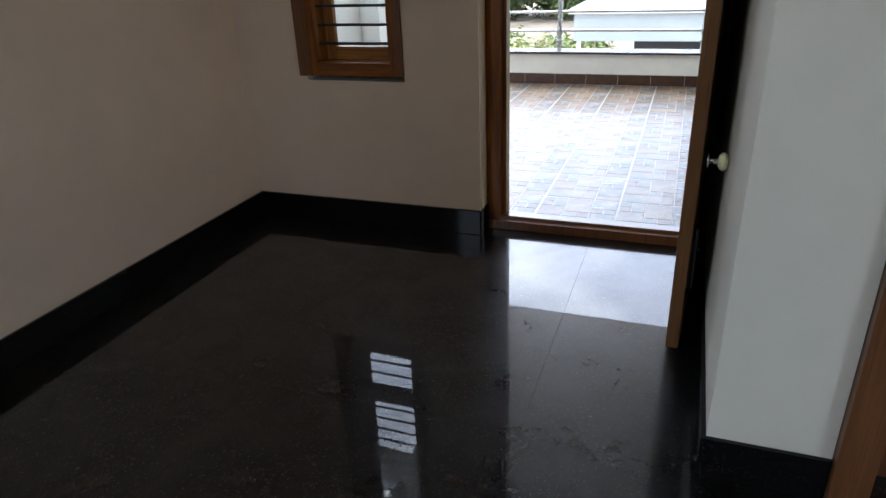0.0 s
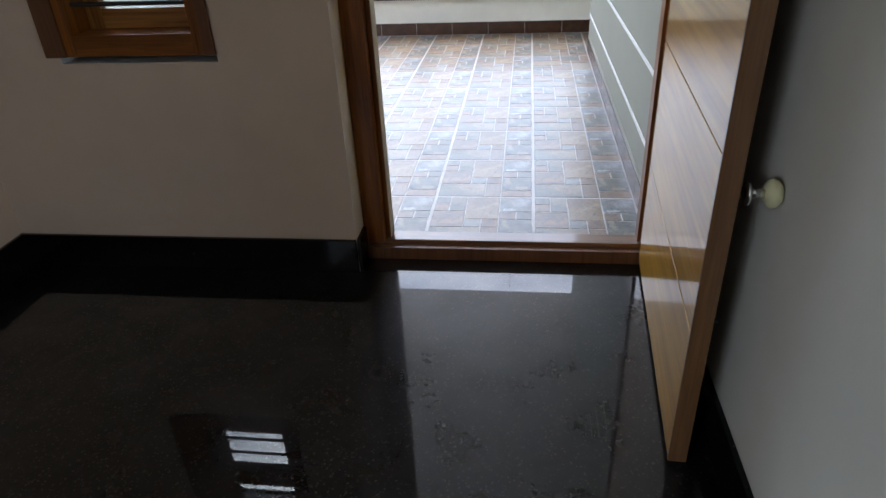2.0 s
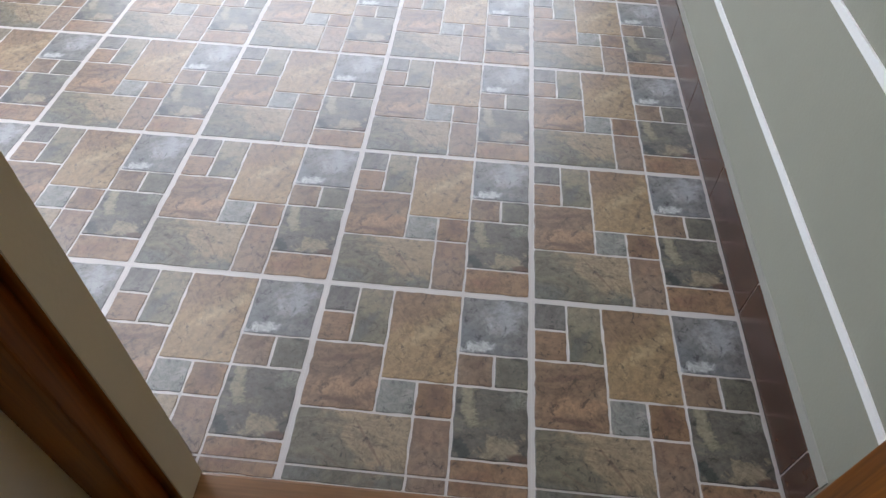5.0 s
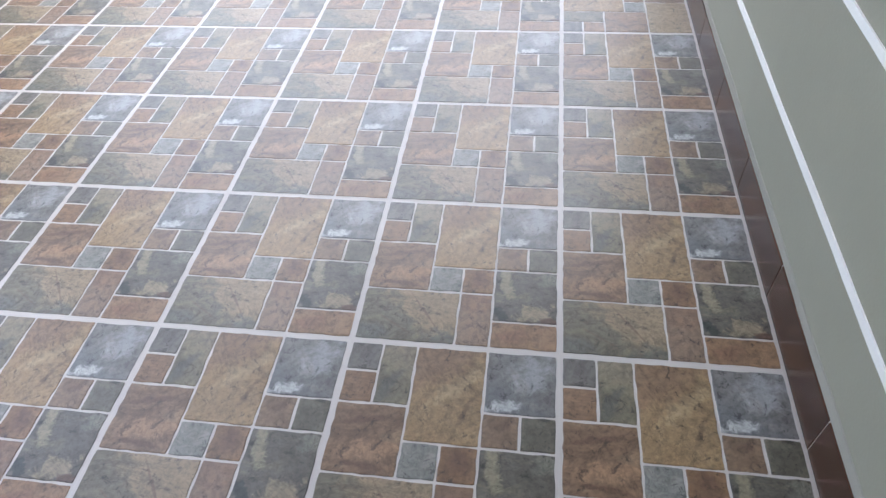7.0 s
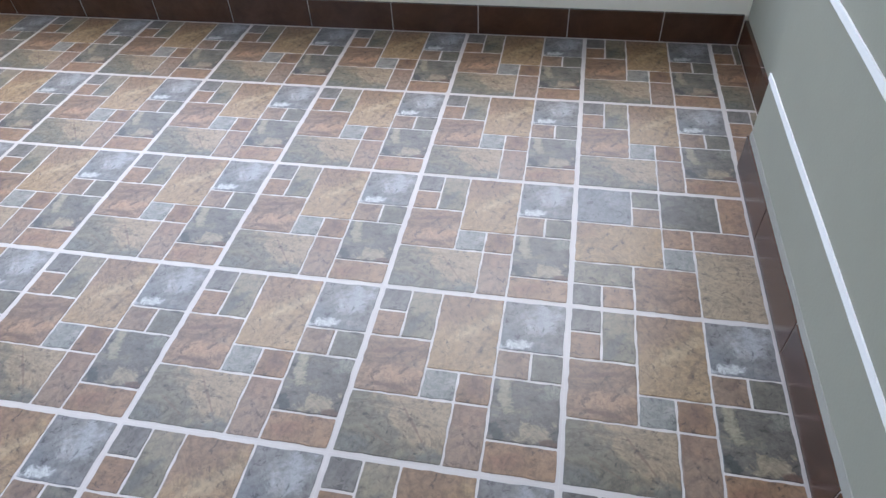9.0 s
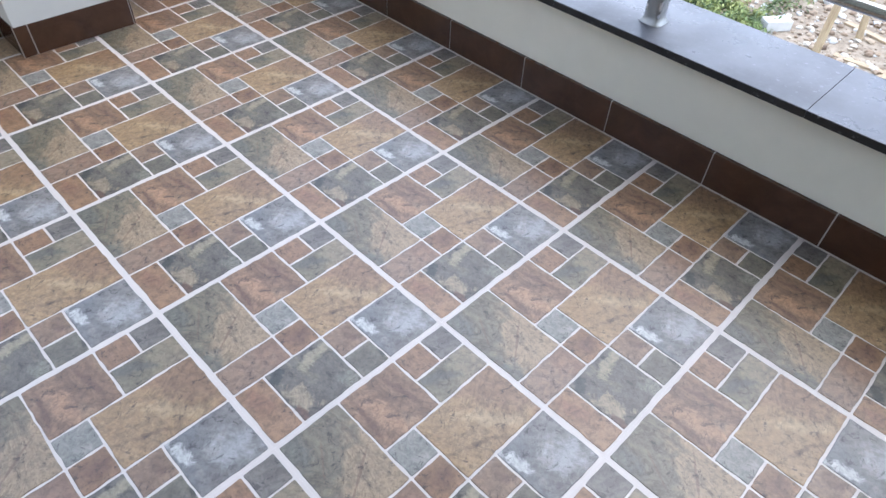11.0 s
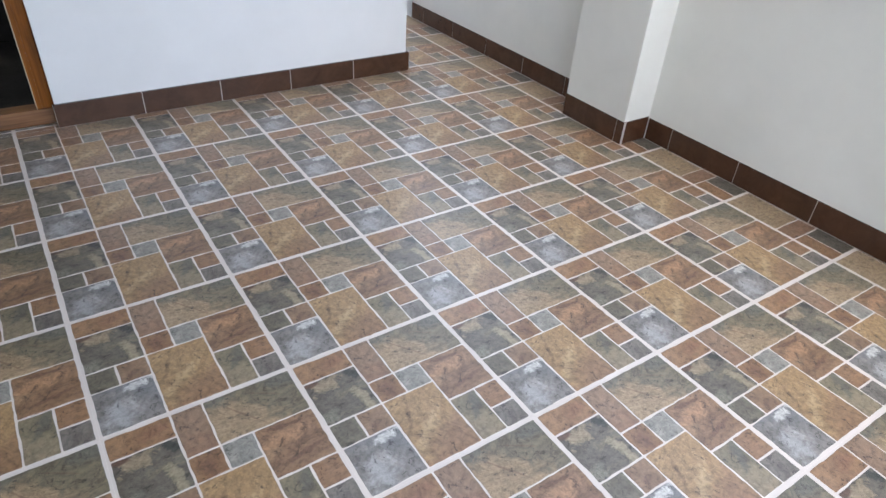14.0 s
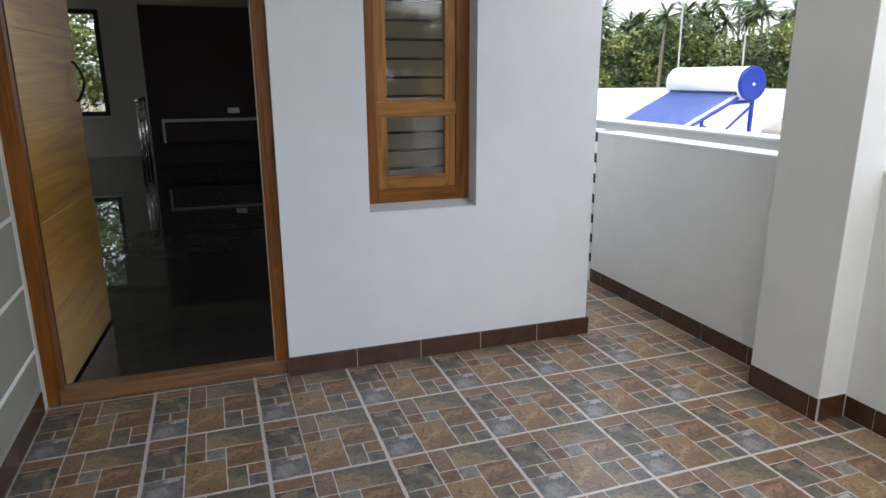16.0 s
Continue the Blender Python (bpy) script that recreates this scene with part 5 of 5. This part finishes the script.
def tile_mesh(lim, turned=False):
    key = (tuple(round(v, 3) for v in lim), turned)
    if key in TILE_MESH:
        return TILE_MESH[key]
    bm = bmesh.new()
    g = 0.00025
    body = [bm.verts.new((x, y, -0.0011)) for x, y in ((lim[0] + g, lim[2] + g), (lim[1] - g, lim[2] + g), (lim[1] - g, lim[3] - g), (lim[0] + g, lim[3] - g))]
    bm.faces.new(body).material_index = len(FIELDS)
    for k, f in enumerate(FIELDS):
        poly = field_outline(*f[1:5], k)
        if turned:
            poly = [(CELL - y, x) for x, y in poly]
        poly = clip(poly, (lim[0] + 0.002, lim[1] - 0.002, lim[2] + 0.002, lim[3] - 0.002))
        if len(poly) < 3:
            continue
        cx, cy = sum(p[0] for p in poly) / len(poly), sum(p[1] for p in poly) / len(poly)

        def ring(inset, z):
            res = []
            for x, y in poly:
                L = max(1e-6, math.hypot(x - cx, y - cy))
                res.append(bm.verts.new((x - (x - cx) / L * inset, y - (y - cy) / L * inset, z)))
            return res
        low, mid, top = ring(0, -0.0011), ring(0.0004, -0.0004), ring(0.0012, 0.0)
        n = len(poly)
        for a, b in ((low, mid), (mid, top)):
            for j in range(n):
                bm.faces.new((a[j], a[(j + 1) % n], b[(j + 1) % n], b[j])).material_index = k
        bm.faces.new(top).material_index = k
    bmesh.ops.recalc_face_normals(bm, faces=bm.faces)
    me = bpy.data.meshes.new("tile")
    bm.to_mesh(me)
    bm.free()
    for m in M_FIELD:
        me.materials.append(m)
    me.materials.append(M_GROOVE)
    TILE_MESH[key] = me
    return me


def lay(region):
    x0, x1, y0, y1 = region
    for i in range(math.floor(x0 / CELL + 1e-6), math.ceil(x1 / CELL - 1e-6)):
        for k in range(math.floor(y0 / CELL + 1e-6), math.ceil(y1 / CELL - 1e-6)):
            lim = (max(0, x0 - i * CELL), min(CELL, x1 - i * CELL), max(0, y0 - k * CELL), min(CELL, y1 - k * CELL))
            if lim[1] - lim[0] < 0.012 or lim[3] - lim[2] < 0.012:
                continue
            ob = new("tile", tile_mesh(lim, turned=(i == -8 or (i == -1 and k == 6))))
            ob.parent = floor_terrace
            ob.location = (i * CELL, k * CELL, 0)


lay((SIDE + 0.006, 0.0, 0.031, FRONT - 0.006))
lay((-0.951, 0.0, -0.017, 0.031))
lay((0.0, 0.087, 2.94, FRONT - 0.006))
lay((SIDE + 0.006, CORNER - 0.012, -1.3, 0.031))
